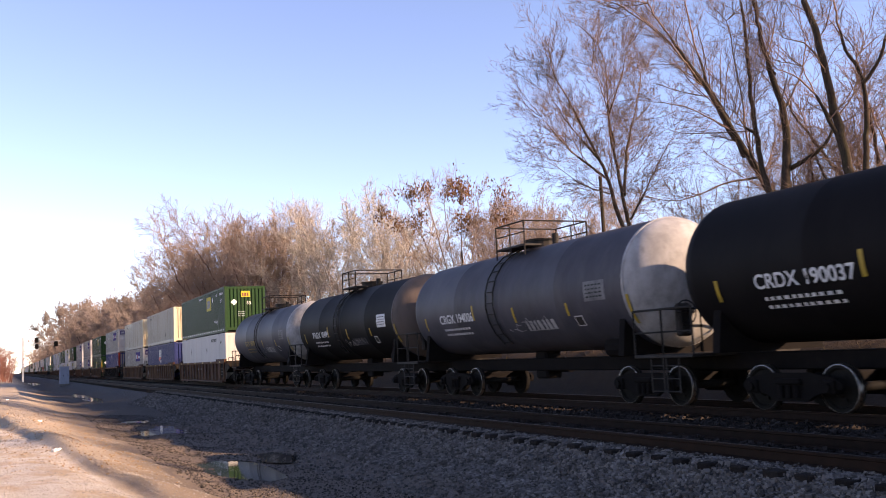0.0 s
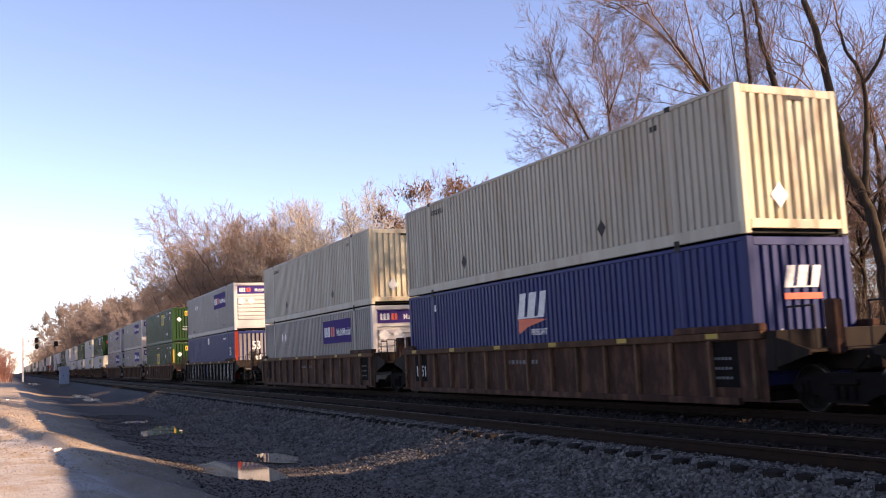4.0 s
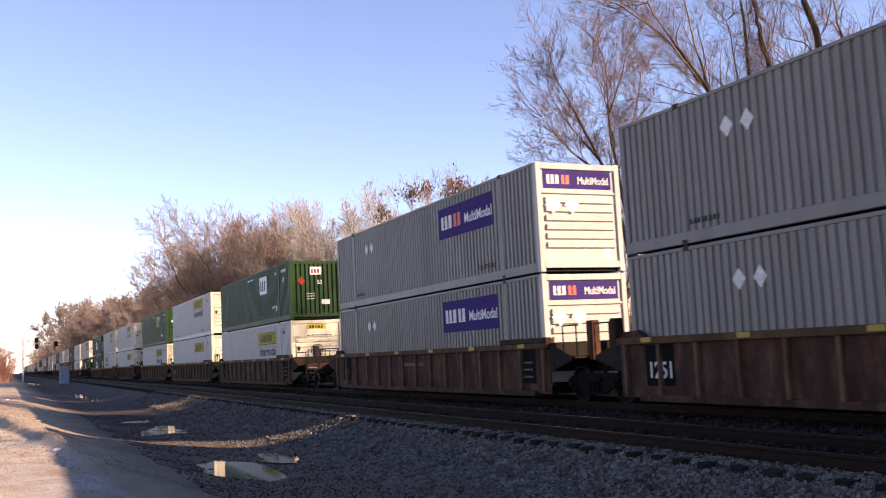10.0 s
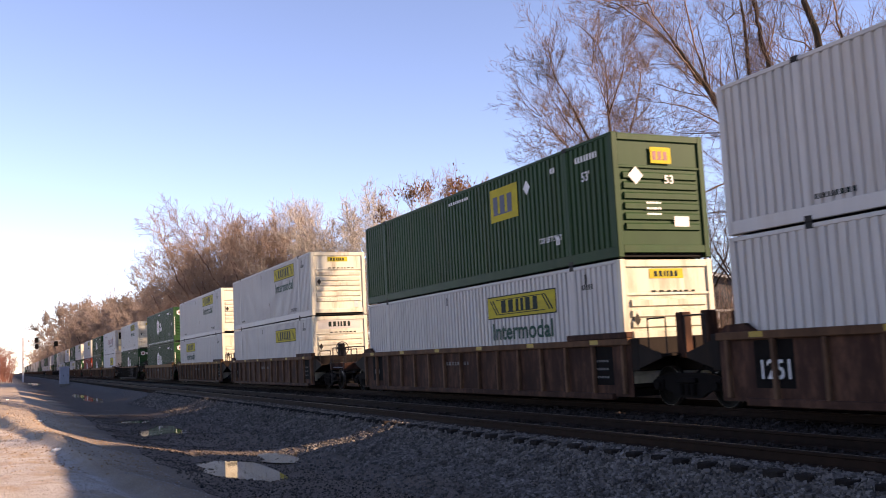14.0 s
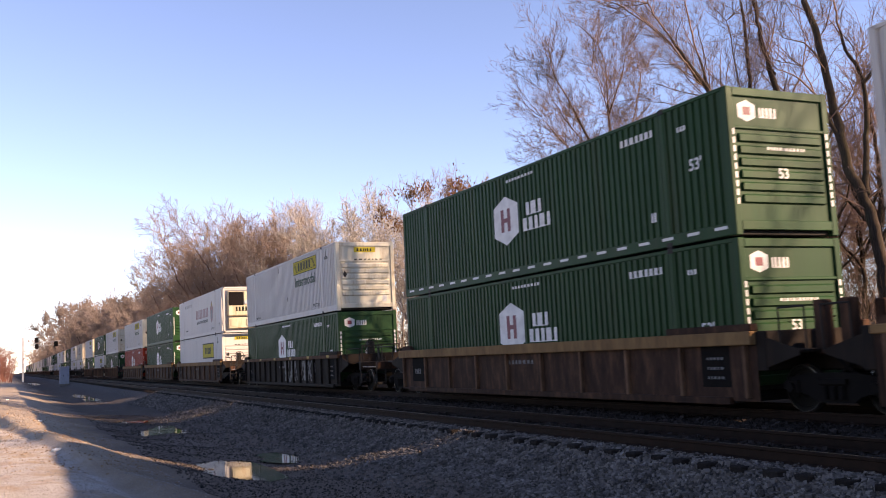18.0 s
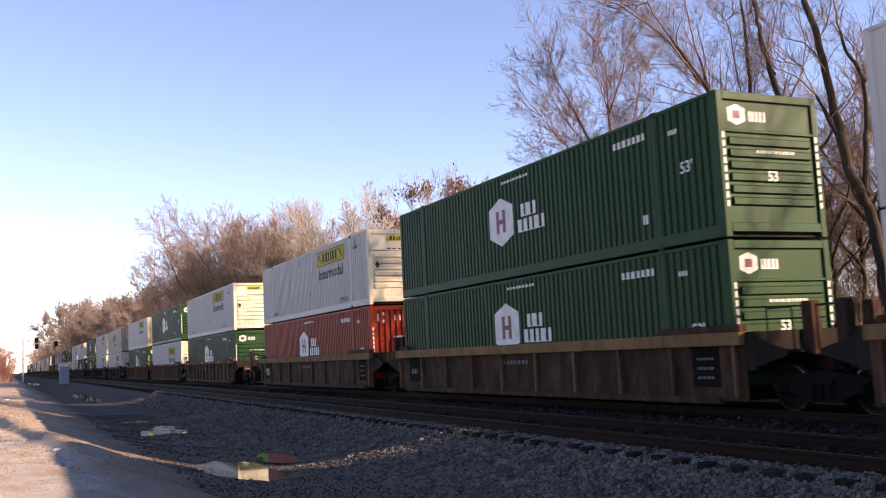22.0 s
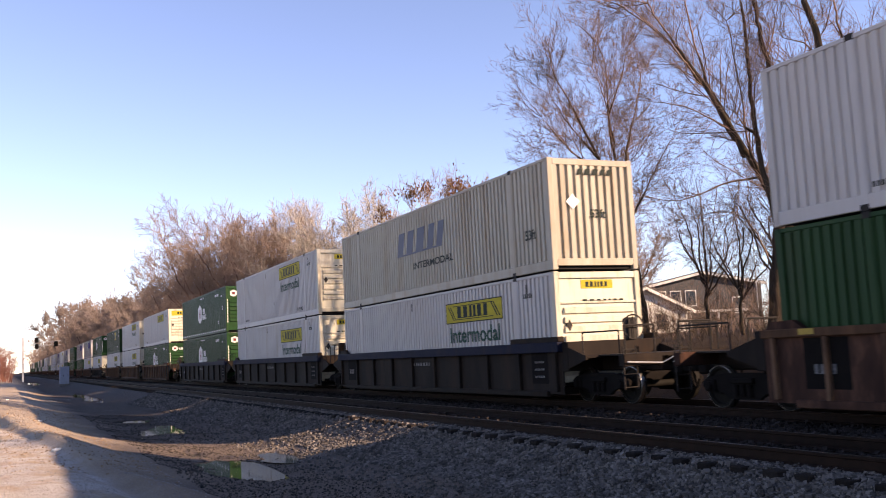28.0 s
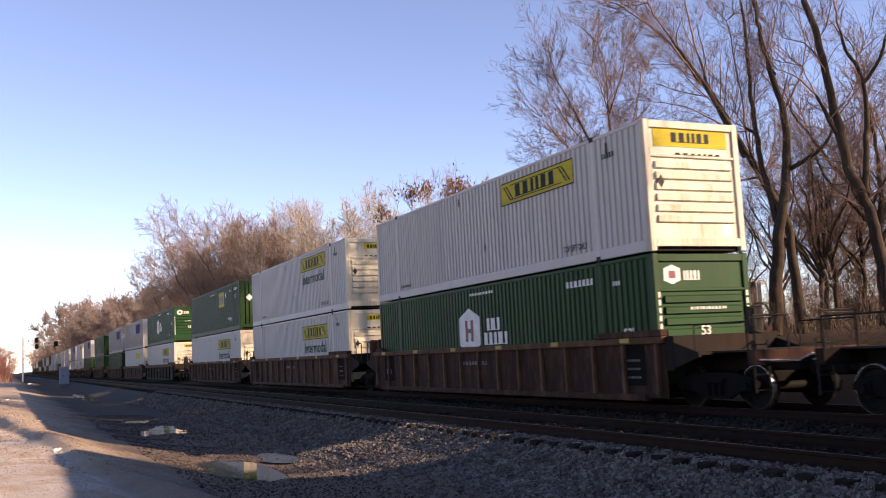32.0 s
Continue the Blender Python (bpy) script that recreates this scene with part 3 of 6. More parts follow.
def end_wall(e, end, paint, near):
    """The wall at the end that faces the camera: a sheet with ribs or panels, a sill and a header."""
    if end == "folded":
        part("front_wall", cached(("front_wall", end), end_sheet), paint, e)
    else:
        part("front_wall", cached(("front_wall", end), lambda: Geo().box(-1.14, 1.14, 0.05, 0.07, 0.14, 2.8)), paint, e)
    if not near:
        return
    part("sill", cached(("sill",), lambda: Geo().cbox(-1.14, 1.14, 0.0, 0.052, 0.12, 0.30, 0.01)), paint, e)
    part("header", cached(("header",), lambda: Geo().cbox(-1.14, 1.14, 0.0, 0.052, 2.70, 2.86, 0.01)), paint, e)
    if end == "ribbed":
        for k in range(6):
            part("slat", cached(("slat",), lambda: Geo().slab([(0.052, 0.0), (-0.004, 0.03), (-0.004, 0.15), (0.052, 0.185)], 0, -1.03, 1.03)), paint, e, at=(0, 0, 0.62 + 0.235 * k))
        part("slat", cached(("cap_slat",), lambda: Geo().cbox(-1.14, 1.14, 0.008, 0.052, 2.06, 2.12, 0.01)), paint, e)
    elif end == "panels":
        for k in range(6):
            part("panel", cached(("panel",), lambda: Geo().cbox(0, 0.366, 0.008, 0.052, 0.3, 2.7, 0.008)), paint, e, at=(-1.13 + k * 0.377, 0, 0))


def container(m, paint, label, end="ribbed", group="", near=True, wall="fold", front=None, rail=None):
    """An intermodal box, 53 feet long; its origin is the middle of the base at the end that faces the camera."""
    e = empty("intermodal_container", pose(TRACK, m[0], m[1]), label, "shipping container", group)
    MOVING.append((e, TRACK, m[0], m[1]))
    front, rail = front or paint, rail or paint
    pitch, depth = (0.215, 0.040) if wall == "fold" else (0.41, 0.014)
    for s in (-1, 1):
        w = part("side_wall", cached(("side_wall", pitch), lambda: corrugated(CL - 0.3, CH - 0.36, pitch, depth)), paint, e)
        w.location = (s * (CW - 0.012), 0.15 if s < 0 else CL - 0.15, 0.27)
        if s > 0:
            w.rotation_euler.z = math.pi
        part("bottom_rail", cached(("bottom_rail",), lambda: Geo().cbox(-0.045, 0.045, 0.1, CL - 0.1, 0.03, 0.275, 0.012)), rail, e, at=(s * (CW - 0.045), 0, 0))
        part("top_rail", cached(("top_rail",), lambda: Geo().cbox(-0.04, 0.04, 0.1, CL - 0.1, CH - 0.10, CH - 0.02, 0.012)), rail, e, at=(s * (CW - 0.04), 0, 0))
        if s < 0 or near:
            for y in (1.98, CL - 1.98):
                part("lift_post", cached(("lift_post",), lambda: Geo().cbox(-0.05, 0.05, -0.075, 0.075, 0.03, CH - 0.02, 0.014)), paint, e, at=(s * (CW - 0.046), y, 0))
                if near:
                    for z in (0.0, CH - 0.115):
                        part("corner_casting", cached(("lift_casting",), lambda: Geo().cbox(-0.05, 0.05, -0.09, 0.09, 0, 0.12, 0.012)), "casting", e, at=(s * (CW - 0.042), y, z))
    for s in (-1, 1):
        for y in (0.08, CL - 0.08):
            part("corner_post", cached(("corner_post",), lambda: Geo().cbox(-0.08, 0.08, -0.08, 0.08, 0.02, CH - 0.02, 0.014)), front if y < 1 else paint, e, at=(s * (CW - 0.08), y, 0))
    part("roof", cached(("roof",), lambda: Geo().box(-CW + 0.05, CW - 0.05, 0.1, CL - 0.1, CH - 0.07, CH - 0.03)), "roof", e)
    part("floor", cached(("box_floor",), lambda: Geo().box(-CW + 0.06, CW - 0.06, 0.1, CL - 0.1, 0.04, 0.16)), "under", e)
    end_wall(e, end, front, near)
    part("door", cached(("door",), lambda: Geo().cbox(-1.14, -0.01, CL - 0.08, CL - 0.03, 0.14, 2.8).cbox(0.01, 1.14, CL - 0.08, CL - 0.03, 0.14, 2.8)), paint, e)
    return e


# ================= well cars =================
def well_car(y0, first, last, paint, chord, ribs, label, group, near=True):
    """One well of a stack car; its origin lies on the rails under the front end of its boxes."""
    e = empty("well_car", pose(TRACK, y0, 0), label, "rail car", group)
    if paint == "ochre":
        paint = "umber"
    MOVING.append((e, TRACK, y0, 0.0))
    a, b = -0.35, CL + 0.35
    for s in (-1, 1):
        part("side_plate", cached(("side_plate",), lambda: Geo().box(-0.012, 0.012, a, b, 0.2, 1.38)), paint, e, at=(s * 1.385, 0, 0))
        deep = ribs == 10
        part("top_chord", cached(("top_chord", deep), lambda: Geo().cbox(-0.085 - 0.04 * deep, 0.085 + 0.04 * deep, a, b, 1.32 - 0.10 * deep, 1.47, 0.015)), "chordbrown" if chord == "brown" else chord, e, at=(s * 1.41, 0, 0))
        part("bottom_chord", cached(("bottom_chord",), lambda: Geo().cbox(-0.07, 0.07, a + 0.7, b - 0.7, 0.13, 0.27, 0.015)), paint, e, at=(s * 1.41, 0, 0))
        if near or s < 0:
            for k in range(ribs):
                y = a + 0.25 + (b - a - 0.5) * k / (ribs - 1)
                part("rib", cached(("rib", s), lambda: Geo().cbox(-0.055, 0.055, -0.045, 0.045, 0.26, 1.33, 0.012)), "ribworn" if paint in ("brown", "umber") else paint, e, at=(s * 1.43, y, 0))
        for y in (a, b - 2.4):
            part("end_chord", cached(("end_chord",), lambda: Geo().cbox(-0.1, 0.1, 0, 2.4, 1.46, 1.60, 0.02)), paint, e, at=(s * 1.41, y, 0)) if y < 1 else \
                part("guide", cached(("guide",), lambda: Geo().slab([(0, 1.46), (0.9, 1.46), (0.75, 1.60), (0.25, 1.62)], 0, -0.06, 0.06)), paint, e, at=(s * 1.40, b - 1.0, 0))
    part("well_floor", cached(("well_floor",), lambda: Geo().box(-1.36, 1.36, 0.3, CL - 0.3, 0.16, 0.33)), "under", e)
    for y, out, end in ((a, -1, first), (b, 1, last)):
        reach = 2.55 if end else 1.35
        def span(p, q, out=out):
            return min(out * p, out * q), max(out * p, out * q)
        part("bulkhead", cached(("bulkhead", out), lambda: Geo().cbox(-1.40, 1.40, *span(0, 0.25), 0.75, 1.46, 0.02)), "dark", e, at=(0, y, 0))
        part("draft_sill", cached(("draft_sill", out, reach), lambda: Geo().cbox(-0.42, 0.42, *span(0, reach), 0.72, 1.08, 0.03)), "dark", e, at=(0, y, 0))
        if near:
            part("deck_plate", cached(("deck_plate", out), lambda: Geo().cbox(-1.35, 1.35, *span(0.2, 1.0), 1.05, 1.11, 0.01)), "dark", e, at=(0, y, 0))
            for s in (-1, 1):
                part("gusset", cached(("gusset", out, s), lambda: Geo().slab([(0, 1.40), (out * 1.0, 1.11), (out * 1.0, 1.02), (0, 0.75)], 0, s * 1.36 - 0.03, s * 1.36 + 0.03)), "dark", e, at=(0, y, 0))
            if end:
                part("end_sill", cached(("end_sill", out), lambda: Geo().cbox(-1.42, 1.42, *span(reach - 0.2, reach), 0.85, 1.12, 0.02)), paint, e, at=(0, y, 0))
                part("walkway", cached(("walkway", out), lambda: Geo().cbox(-1.0, 1.0, *span(0.9, reach - 0.2), 1.085, 1.125, 0.01)), "casting", e, at=(0, y, 0))
        if end:
            part("coupler", cached(("coupler",), lambda: Geo().cbox(-0.12, 0.12, 0, 0.75, 0.68, 0.92, 0.03).cbox(-0.19, 0.19, 0.45, 0.78, 0.62, 0.98, 0.05)), "truck", e,
                 at=(0, y + out * reach - (0 if out > 0 else 0.78), 0))
            if near:
                part("uncoupling_lever", cached(("uncoupling_lever", out), lambda: Geo().pipe([(-1.36, out * (reach + 0.06), 0.95), (-0.45, out * (reach + 0.08), 0.90), (-0.25, out * (reach + 0.2), 1.02), (0.1, out * (reach + 0.25), 1.02)], 0.016)), "metal", e, at=(0, y, 0))
                part("air_hose", cached(("air_hose", out), lambda: Geo().pipe([(0.35, out * (reach + 0.3 * w), 0.72 - 0.42 * math.sin(2.6 * w)) for w in np.linspace(0, 1, 7)], 0.03)), "truck", e, at=(0, y, 0))
                def end_ladder(out=out, reach=reach):
                    g = Geo()
                    for x in (-1.40, -1.05):
                        g.pipe([(x, out * (reach - 0.05), 0.35), (x, out * (reach - 0.05), 1.3)], 0.02)
                    for z in (0.4, 0.68, 0.96, 1.22):
                        g.pipe([(-1.40, out * (reach - 0.05), z), (-1.05, out * (reach - 0.05), z)], 0.014)
                    return g
                part("end_ladder", cached(("end_ladder", out), end_ladder), "casting", e, "steel end ladder", (0, y, 0))
                for x in (-1.3, 0.5):
                    part("handrail", cached(("handrail", out, x), lambda: Geo().pipe([(x, out * (reach - 0.1), 1.1), (x, out * (reach - 0.1), 1.75), (x + 0.8, out * (reach - 0.1), 1.75), (x + 0.8, out * (reach - 0.1), 1.1)], 0.022)), "casting", e, at=(0, y, 0))
                for s in (-1, 1):
                    part("grab_rail", cached(("grab_rail", out, s), lambda: Geo().pipe([(s * 1.38, out * 0.9, 1.1), (s * 1.38, out * 0.9, 1.65), (s * 1.38, out * (reach - 0.2), 1.65), (s * 1.38, out * (reach - 0.2), 1.1)], 0.018)), "casting", e, at=(0, y, 0))
        elif near:
            part("air_hose", cached(("link_hose", out), lambda: Geo().pipe([(-0.6, out * (0.3 + 1.2 * w), 0.95 - 0.35 * math.sin(3.14 * w)) for w in np.linspace(0, 1, 7)], 0.03)), "truck", e, at=(0, y, 0))
            part("grab_rail", cached(("link_rail", out), lambda: Geo().pipe([(-1.3, out * 0.5, 1.1), (-1.3, out * 0.5, 1.85), (-1.3, out * 1.1, 1.85), (-1.3, out * 1.1, 1.1)], 0.018)), "casting", e, at=(0, y, 0))
            for s in (-1, 1):
                part("stanchion", cached(("stanchion", out, s), lambda: Geo().cbox(s * 0.75 - 0.13, s * 0.75 + 0.13, *span(0.88, 1.12), 1.0, 1.95, 0.03)), paint, e, at=(0, y, 0))
    truck(e, -1.72 if not first else -1.35)
    if last:
        truck(e, CL + 1.35)
    if first and near:
        def brake():
            g = Geo()
            ring = [(0.28 * math.cos(w), 0, 0.28 * math.sin(w)) for w in np.linspace(0, 2 * math.pi, 17)]
            g.pipe(ring, 0.018)
            for k in range(4):
                g.tube((0, 0, 0), ring[k * 4], 0.012, 5)
            g.cbox(-0.14, 0.14, 0.03, 0.25, -0.3, 0.22, 0.04)
            return g
        part("brake_wheel", cached(("brake_wheel",), brake), "casting", e, "hand brake wheel", (-0.75, -2.4, 1.72))
    return e


# ================= tank cars =================
def tank_car(y0, paint, head, label):
    """A short tank car; its origin lies on the rails under the front seam of the shell."""
    e = empty("tank_car", pose(TRACK, y0, 0), label, "tank car", "tank cars of the train")
    MOVING.append((e, TRACK, y0, 0.0))
    L, R, Z = 11.45, 1.46, 2.68
    def shell():
        prof = [(0, R)]
        for k in (0.25, 0.5, 0.75):
            prof += [(L * k - 0.03, R), (L * k, R + 0.006), (L * k + 0.03, R)]
        return Geo().lathe_y(prof + [(L, R)], 0, Z, 48)
    def cap(out):
        base = 0 if out < 0 else L
        return Geo().lathe_y([(base + out * 0.78 * math.sin(a), max(1e-3, R * math.cos(a))) for a in np.linspace(0, math.pi / 2, 12)], 0, Z, 48)
    part("shell", cached(("shell",), shell, True), paint, e)
    # The front head has its own colour; the rear head matches the shell.
    part("head", cached(("head", -1), lambda: cap(-1), True), head, e, "dished tank head")
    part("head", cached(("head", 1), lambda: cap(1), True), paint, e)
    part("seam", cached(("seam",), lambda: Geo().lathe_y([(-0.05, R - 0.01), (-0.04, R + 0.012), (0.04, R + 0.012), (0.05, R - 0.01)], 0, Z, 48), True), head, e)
    part("centre_sill", cached(("tank_sill",), lambda: Geo().cbox(-0.3, 0.3, -1.2, L + 1.2, 0.72, 1.06, 0.03)), "truck", e)
    for y in (0.4, L - 0.4):
        part("saddle", cached(("saddle",), lambda: Geo().slab([(-1.22, 2.0), (-1.34, 1.09), (1.34, 1.09), (1.22, 2.0), (0.7, 1.45), (-0.7, 1.45)], 1, -0.1, 0.1)), "truck", e, at=(0, y, 0))
    for out, y in ((-1, -0.2), (1, L + 0.2)):
        part("end_platform", cached(("end_platform", out), lambda: Geo().cbox(-1.42, 1.42, min(0, out * 1.05), max(0, out * 1.05), 1.02, 1.09, 0.01)), "casting", e, at=(0, y, 0))
        def rail(out, s):
            g = Geo()
            g.pipe([(s * 1.38, 0.0, 1.08), (s * 1.38, 0.0, 2.02), (s * 1.38, out * 0.95, 2.02), (s * 1.38, out * 0.95, 1.08)], 0.024)
            g.pipe([(s * 1.38, 0.0, 1.55), (s * 1.38, out * 0.95, 1.55)], 0.018)
            return g.pipe([(s * 1.38, out * 0.95, 2.02), (s * 0.35, out * 0.95, 2.02), (s * 0.35, out * 0.95, 1.08)], 0.02)
        for s in (-1, 1):
            part("end_railing", cached(("end_railing", out, s), lambda: rail(out, s)), "casting", e, at=(0, y, 0))
        part("coupler", cached(("tank_coupler", out), lambda: Geo().cbox(-0.12, 0.12, min(0, out * 1.05), max(0, out * 1.05), 0.68, 0.92, 0.03)), "truck", e, at=(0, y + out * 0.7, 0))
    def stripe(s, lo, hi):
        arc = np.linspace(lo, hi, 7)
        return Geo().slab([(s * (R + 0.010) * math.cos(w), Z + (R + 0.010) * math.sin(w)) for w in arc] +
                          [(s * (R + 0.004) * math.cos(w), Z + (R + 0.004) * math.sin(w)) for w in arc[::-1]], 1, -0.045, 0.045)
    for s in (-1, 1):
        for y, lo, hi in (((-0.10, -0.66, -0.18), (2.4, -0.42, -0.20), (5.05, -0.45, -0.16), (7.4, -0.32, -0.02), (10.8, -0.45, 0.12))[:3] if y0 == 44.4 else ((-0.10, -0.66, -0.18), (2.4, -0.42, -0.20), (5.05, -0.45, -0.16), (7.4, -0.32, -0.02), (10.8, -0.45, 0.12))):
            part("stripe", cached(("stripe", s, lo), lambda: stripe(s, lo, hi)), "yellow", e, "yellow reflective stripe", (0, y, 0))
    def ladder():
        g = Geo()
        for y in (-0.22, 0.22):
            g.pipe([(-(R + 0.05) * math.cos(w) , y, Z + (R + 0.05) * math.sin(w)) for w in np.linspace(-0.9, 1.25, 9)], 0.022)
        for w in np.linspace(-0.85, 1.2, 11):
            g.tube((-(R + 0.05) * math.cos(w), -0.22, Z + (R + 0.05) * math.sin(w)), (-(R + 0.05) * math.cos(w), 0.22, Z + (R + 0.05) * math.sin(w)), 0.016, 5)
        return g
    part("ladder", cached(("ladder",), ladder), "casting", e, at=(0, L / 2 + 0.5, 0))
    def dome():
        g = Geo()
        n = 16
        for r0, z0, z1 in ((0.42, Z + R - 0.08, Z + R + 0.18), (0.47, Z + R + 0.18, Z + R + 0.22)):
            g.tube((0, 0, z0), (0, 0, z1), r0, n)
        g.tube((0, 0.75, Z + R - 0.05), (0, 0.75, Z + R + 0.25), 0.12, 10)
        g.tube((0, -0.75, Z + R - 0.05), (0, -0.75, Z + R + 0.3), 0.09, 10)
        return g
    part("manway", cached(("manway",), dome), "casting", e, at=(0, L / 2, 0))
    z = Z + R + 0.02
    for s in (-1, 1):
        part("platform_deck", cached(("platform_deck", s), lambda: Geo().cbox(s * 0.75 - 0.28, s * 0.75 + 0.28, -0.8, 0.8, z - 0.06, z, 0.01)), "casting", e, at=(0, L / 2, 0))
        for y in (-0.8, 0.0, 0.8):
            part("railing_post", cached(("railing_post",), lambda: Geo().tube((0, 0, z - 0.3), (0, 0, z + 0.62), 0.022, 6)), "casting", e, at=(s * 1.0, L / 2 + y, 0))
        part("mid_rail", cached(("mid_rail",), lambda: Geo().tube((0, -0.8, z + 0.32), (0, 0.8, z + 0.32), 0.016, 6)), "casting", e, at=(s * 1.0, L / 2, 0))
    part("top_rail", cached(("tank_top_rail",), lambda: Geo().pipe([(-1.0, -0.8, z + 0.62), (1.0, -0.8, z + 0.62), (1.0, 0.8, z + 0.62), (-1.0, 0.8, z + 0.62), (-1.0, -0.8, z + 0.62)], 0.02)), "casting", e, at=(0, L / 2, 0))
    part("air_reservoir", cached(("air_reservoir",), lambda: Geo().tube((-0.7, 0.5, 1.28), (-0.7, 1.6, 1.28), 0.24, 12)), "truck", e)
    part("brake_cylinder", cached(("brake_cylinder",), lambda: Geo().tube((0.4, 5.2, 0.85), (0.4, 6.3, 0.85), 0.2, 10)), "truck", e)
    part("outlet", cached(("outlet",), lambda: Geo().cbox(-0.25, 0.25, L / 2 - 0.3, L / 2 + 0.3, 0.5, 1.3, 0.05)), "truck", e)
    def step():
        g = Geo().cbox(-1.37, -1.35, -0.22, -0.18, 0.3, 1.08).cbox(-1.37, -1.35, 0.18, 0.22, 0.3, 1.08)
        for z in (0.34, 0.6, 0.86):
            g.tube((-1.36, -0.2, z), (-1.36, 0.2, z), 0.014, 5)
        return g
    for y in (-0.9, L + 0.9):
        part("step_ladder", cached(("step_ladder",), step), "casting", e, at=(0, y, 0))
    def brake():
        g = Geo()
        ring = [(0.26 * math.cos(w), 0, 0.26 * math.sin(w)) for w in np.linspace(0, 2 * math.pi, 17)]
        g.pipe(ring, 0.016)
        for k in range(4):
            g.tube((0, 0, 0), ring[k * 4], 0.012, 5)
        g.cbox(-0.15, 0.15, 0.02, 0.22, -0.5, 0.2, 0.04)
        return g
    part("brake_wheel", cached(("tank_brake",), brake), "casting", e, "hand brake wheel", (-0.55, -0.95, 1.95))
    truck(e, 0.0)
    truck(e, L - 1.9)
    return e


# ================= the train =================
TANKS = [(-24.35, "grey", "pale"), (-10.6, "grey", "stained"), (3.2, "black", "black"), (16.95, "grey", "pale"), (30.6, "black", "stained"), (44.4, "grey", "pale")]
TANK_LABEL = {"black": "short black tank car with white lettering and yellow stripes", "grey": "short dirty grey tank car with a pale front end"}
for y0, paint, head in TANKS:
    tank_car(y0, paint, head, TANK_LABEL[paint])

# y at the start, upper box, lower box, car paint, chord paint, ribs
STACKS = [
    (59.32, "emp", "plain", "brown", "brown", 15), (79.49, "cream", "yrc", "brown", "brown", 15), (99.29, "cream", "fedex", "brown", "brown", 15),
    (122.88, "fedex", "fiftythree", "dark", "brown", 16),
    (146.72, "emp", "emp2", "brown", "brown", 15), (166.41, "fedex", "fedex2", "brown", "brown", 15), (186.24, "fedex", "fedex2", "brown", "brown", 15),
    (209.87, "empw", "jb", "brown", "brown", 15), (229.45, "jb", "jbs", "brown", "brown", 15), (249.1, "empr", "jb", "brown", "brown", 15),
    (272.52, "jb", "jbs", "brown", "brown", 15), (292.18, "jb", "jbl", "ochre", "ochre", 15), (311.6, "hub", "hub", "ochre", "ochre", 10),
    (335.17, "jb", "hub", "dark", "brown", 16),
    (358.53, "reefer", "jbk", "ochre", "ochre", 10), (378.13, "hub", "hub", "ochre", "ochre", 10), (397.62, "jb", "hubo", "ochre", "ochre", 10),
    (421.13, "jb", "hub", "brown", "brown", 15), (440.57, "hub", "jb", "brown", "brown", 15), (460.16, "jbr", "hub", "brown", "brown", 15),
    (483.79, "swift", "jb", "dark", "navy", 10), (503.4, "jb", "jb", "dark", "navy", 10), (522.73, "hub", "hub", "dark", "navy", 10),
    (546.06, "jby", "hub", "brown", "brown", 15), (565.78, "jb", "jb", "brown", "brown", 15), (585.14, "emp", "jb", "brown", "brown", 15),
    (609.55, "hub", "jb", "dark", "brown", 10)]
PACK_STARTS = {0, 3, 4, 7, 10, 13, 14, 17, 20, 23, 26, 29, 30, 33, 36, 39, 42, 45, 48, 51}
rng = random.Random(11)
y = 609.55
for k in range(27, 51):
    y += 23.6 if k in PACK_STARTS else 19.6
    STACKS.append((y, rng.choice(["jb", "hub", "jb", "emp", "jb", "hub", "cream", "fedex"]), rng.choice(["jb", "hub", "jb", "hub", "jbs", "emp2"]), "brown", "brown", 10))

KINDS = {  # paint, end wall, end paint, side wall, label
    "emp": ("green", "folded", None, "fold", "dark green corrugated container with a pale orange square sign"),
    "emp2": ("green", "folded", None, "fold", "dark green corrugated container with yellow end marks"),
    "empw": ("green", "folded", None, "fold", "dark green corrugated container with a white square sign"),
    "empr": ("green", "ribbed", None, "fold", "dark green container with a ribbed end and yellow square sign"),
    "plain": ("white", "panels", None, "panel", "white smooth-panelled container with a stained end"),
    "cream": ("cream", "folded", "rusty", "fold", "dirty cream corrugated container with rust streaks"),
    "yrc": ("blue", "folded", None, "fold", "deep blue corrugated container with white and orange lettering"),
    "fedex": ("silver", "ribbed", "white", "fold", "silver grey container with purple sign panels and a white end"),
    "fedex2": ("silver", "ribbed", "white", "fold", "silver grey container with purple sign panels and a stained end"),
    "fiftythree": ("blue", "folded", None, "fold", "blue container with an orange-framed white and blue end"),
    "jb": ("white", "ribbed", "grimy", "fold", "white corrugated container with a yellow sign panel"),
    "jbs": ("white", "ribbed", "grimy", "fold", "white corrugated container with a yellow sign low on its side"),
    "jbl": ("white", "ribbed", "grimy", "fold", "white corrugated container with a small yellow sign near its rear"),
    "jbk": ("white", "ribbed", None, "panel", "smooth white container with a black-framed yellow sign"),
    "jbr": ("white", "folded", "rusty", "fold", "white corrugated container with a rust-streaked end"),
    "jby": ("white", "ribbed", "grimy", "fold", "grimy white container with a yellow sign on side and end"),
    "hub": ("hub", "ribbed", None, "fold", "green corrugated container with a white six-sided badge"),
    "hubo": ("orange", "folded", None, "fold", "orange-red corrugated container with a white badge"),
    "reefer": ("white", "panels", None, "panel", "white refrigerated container with a cooling unit on its end"),
    "swift": ("cream", "folded", None, "fold", "pale corrugated container with dark blue slanted lettering"),
}
BOXES = []
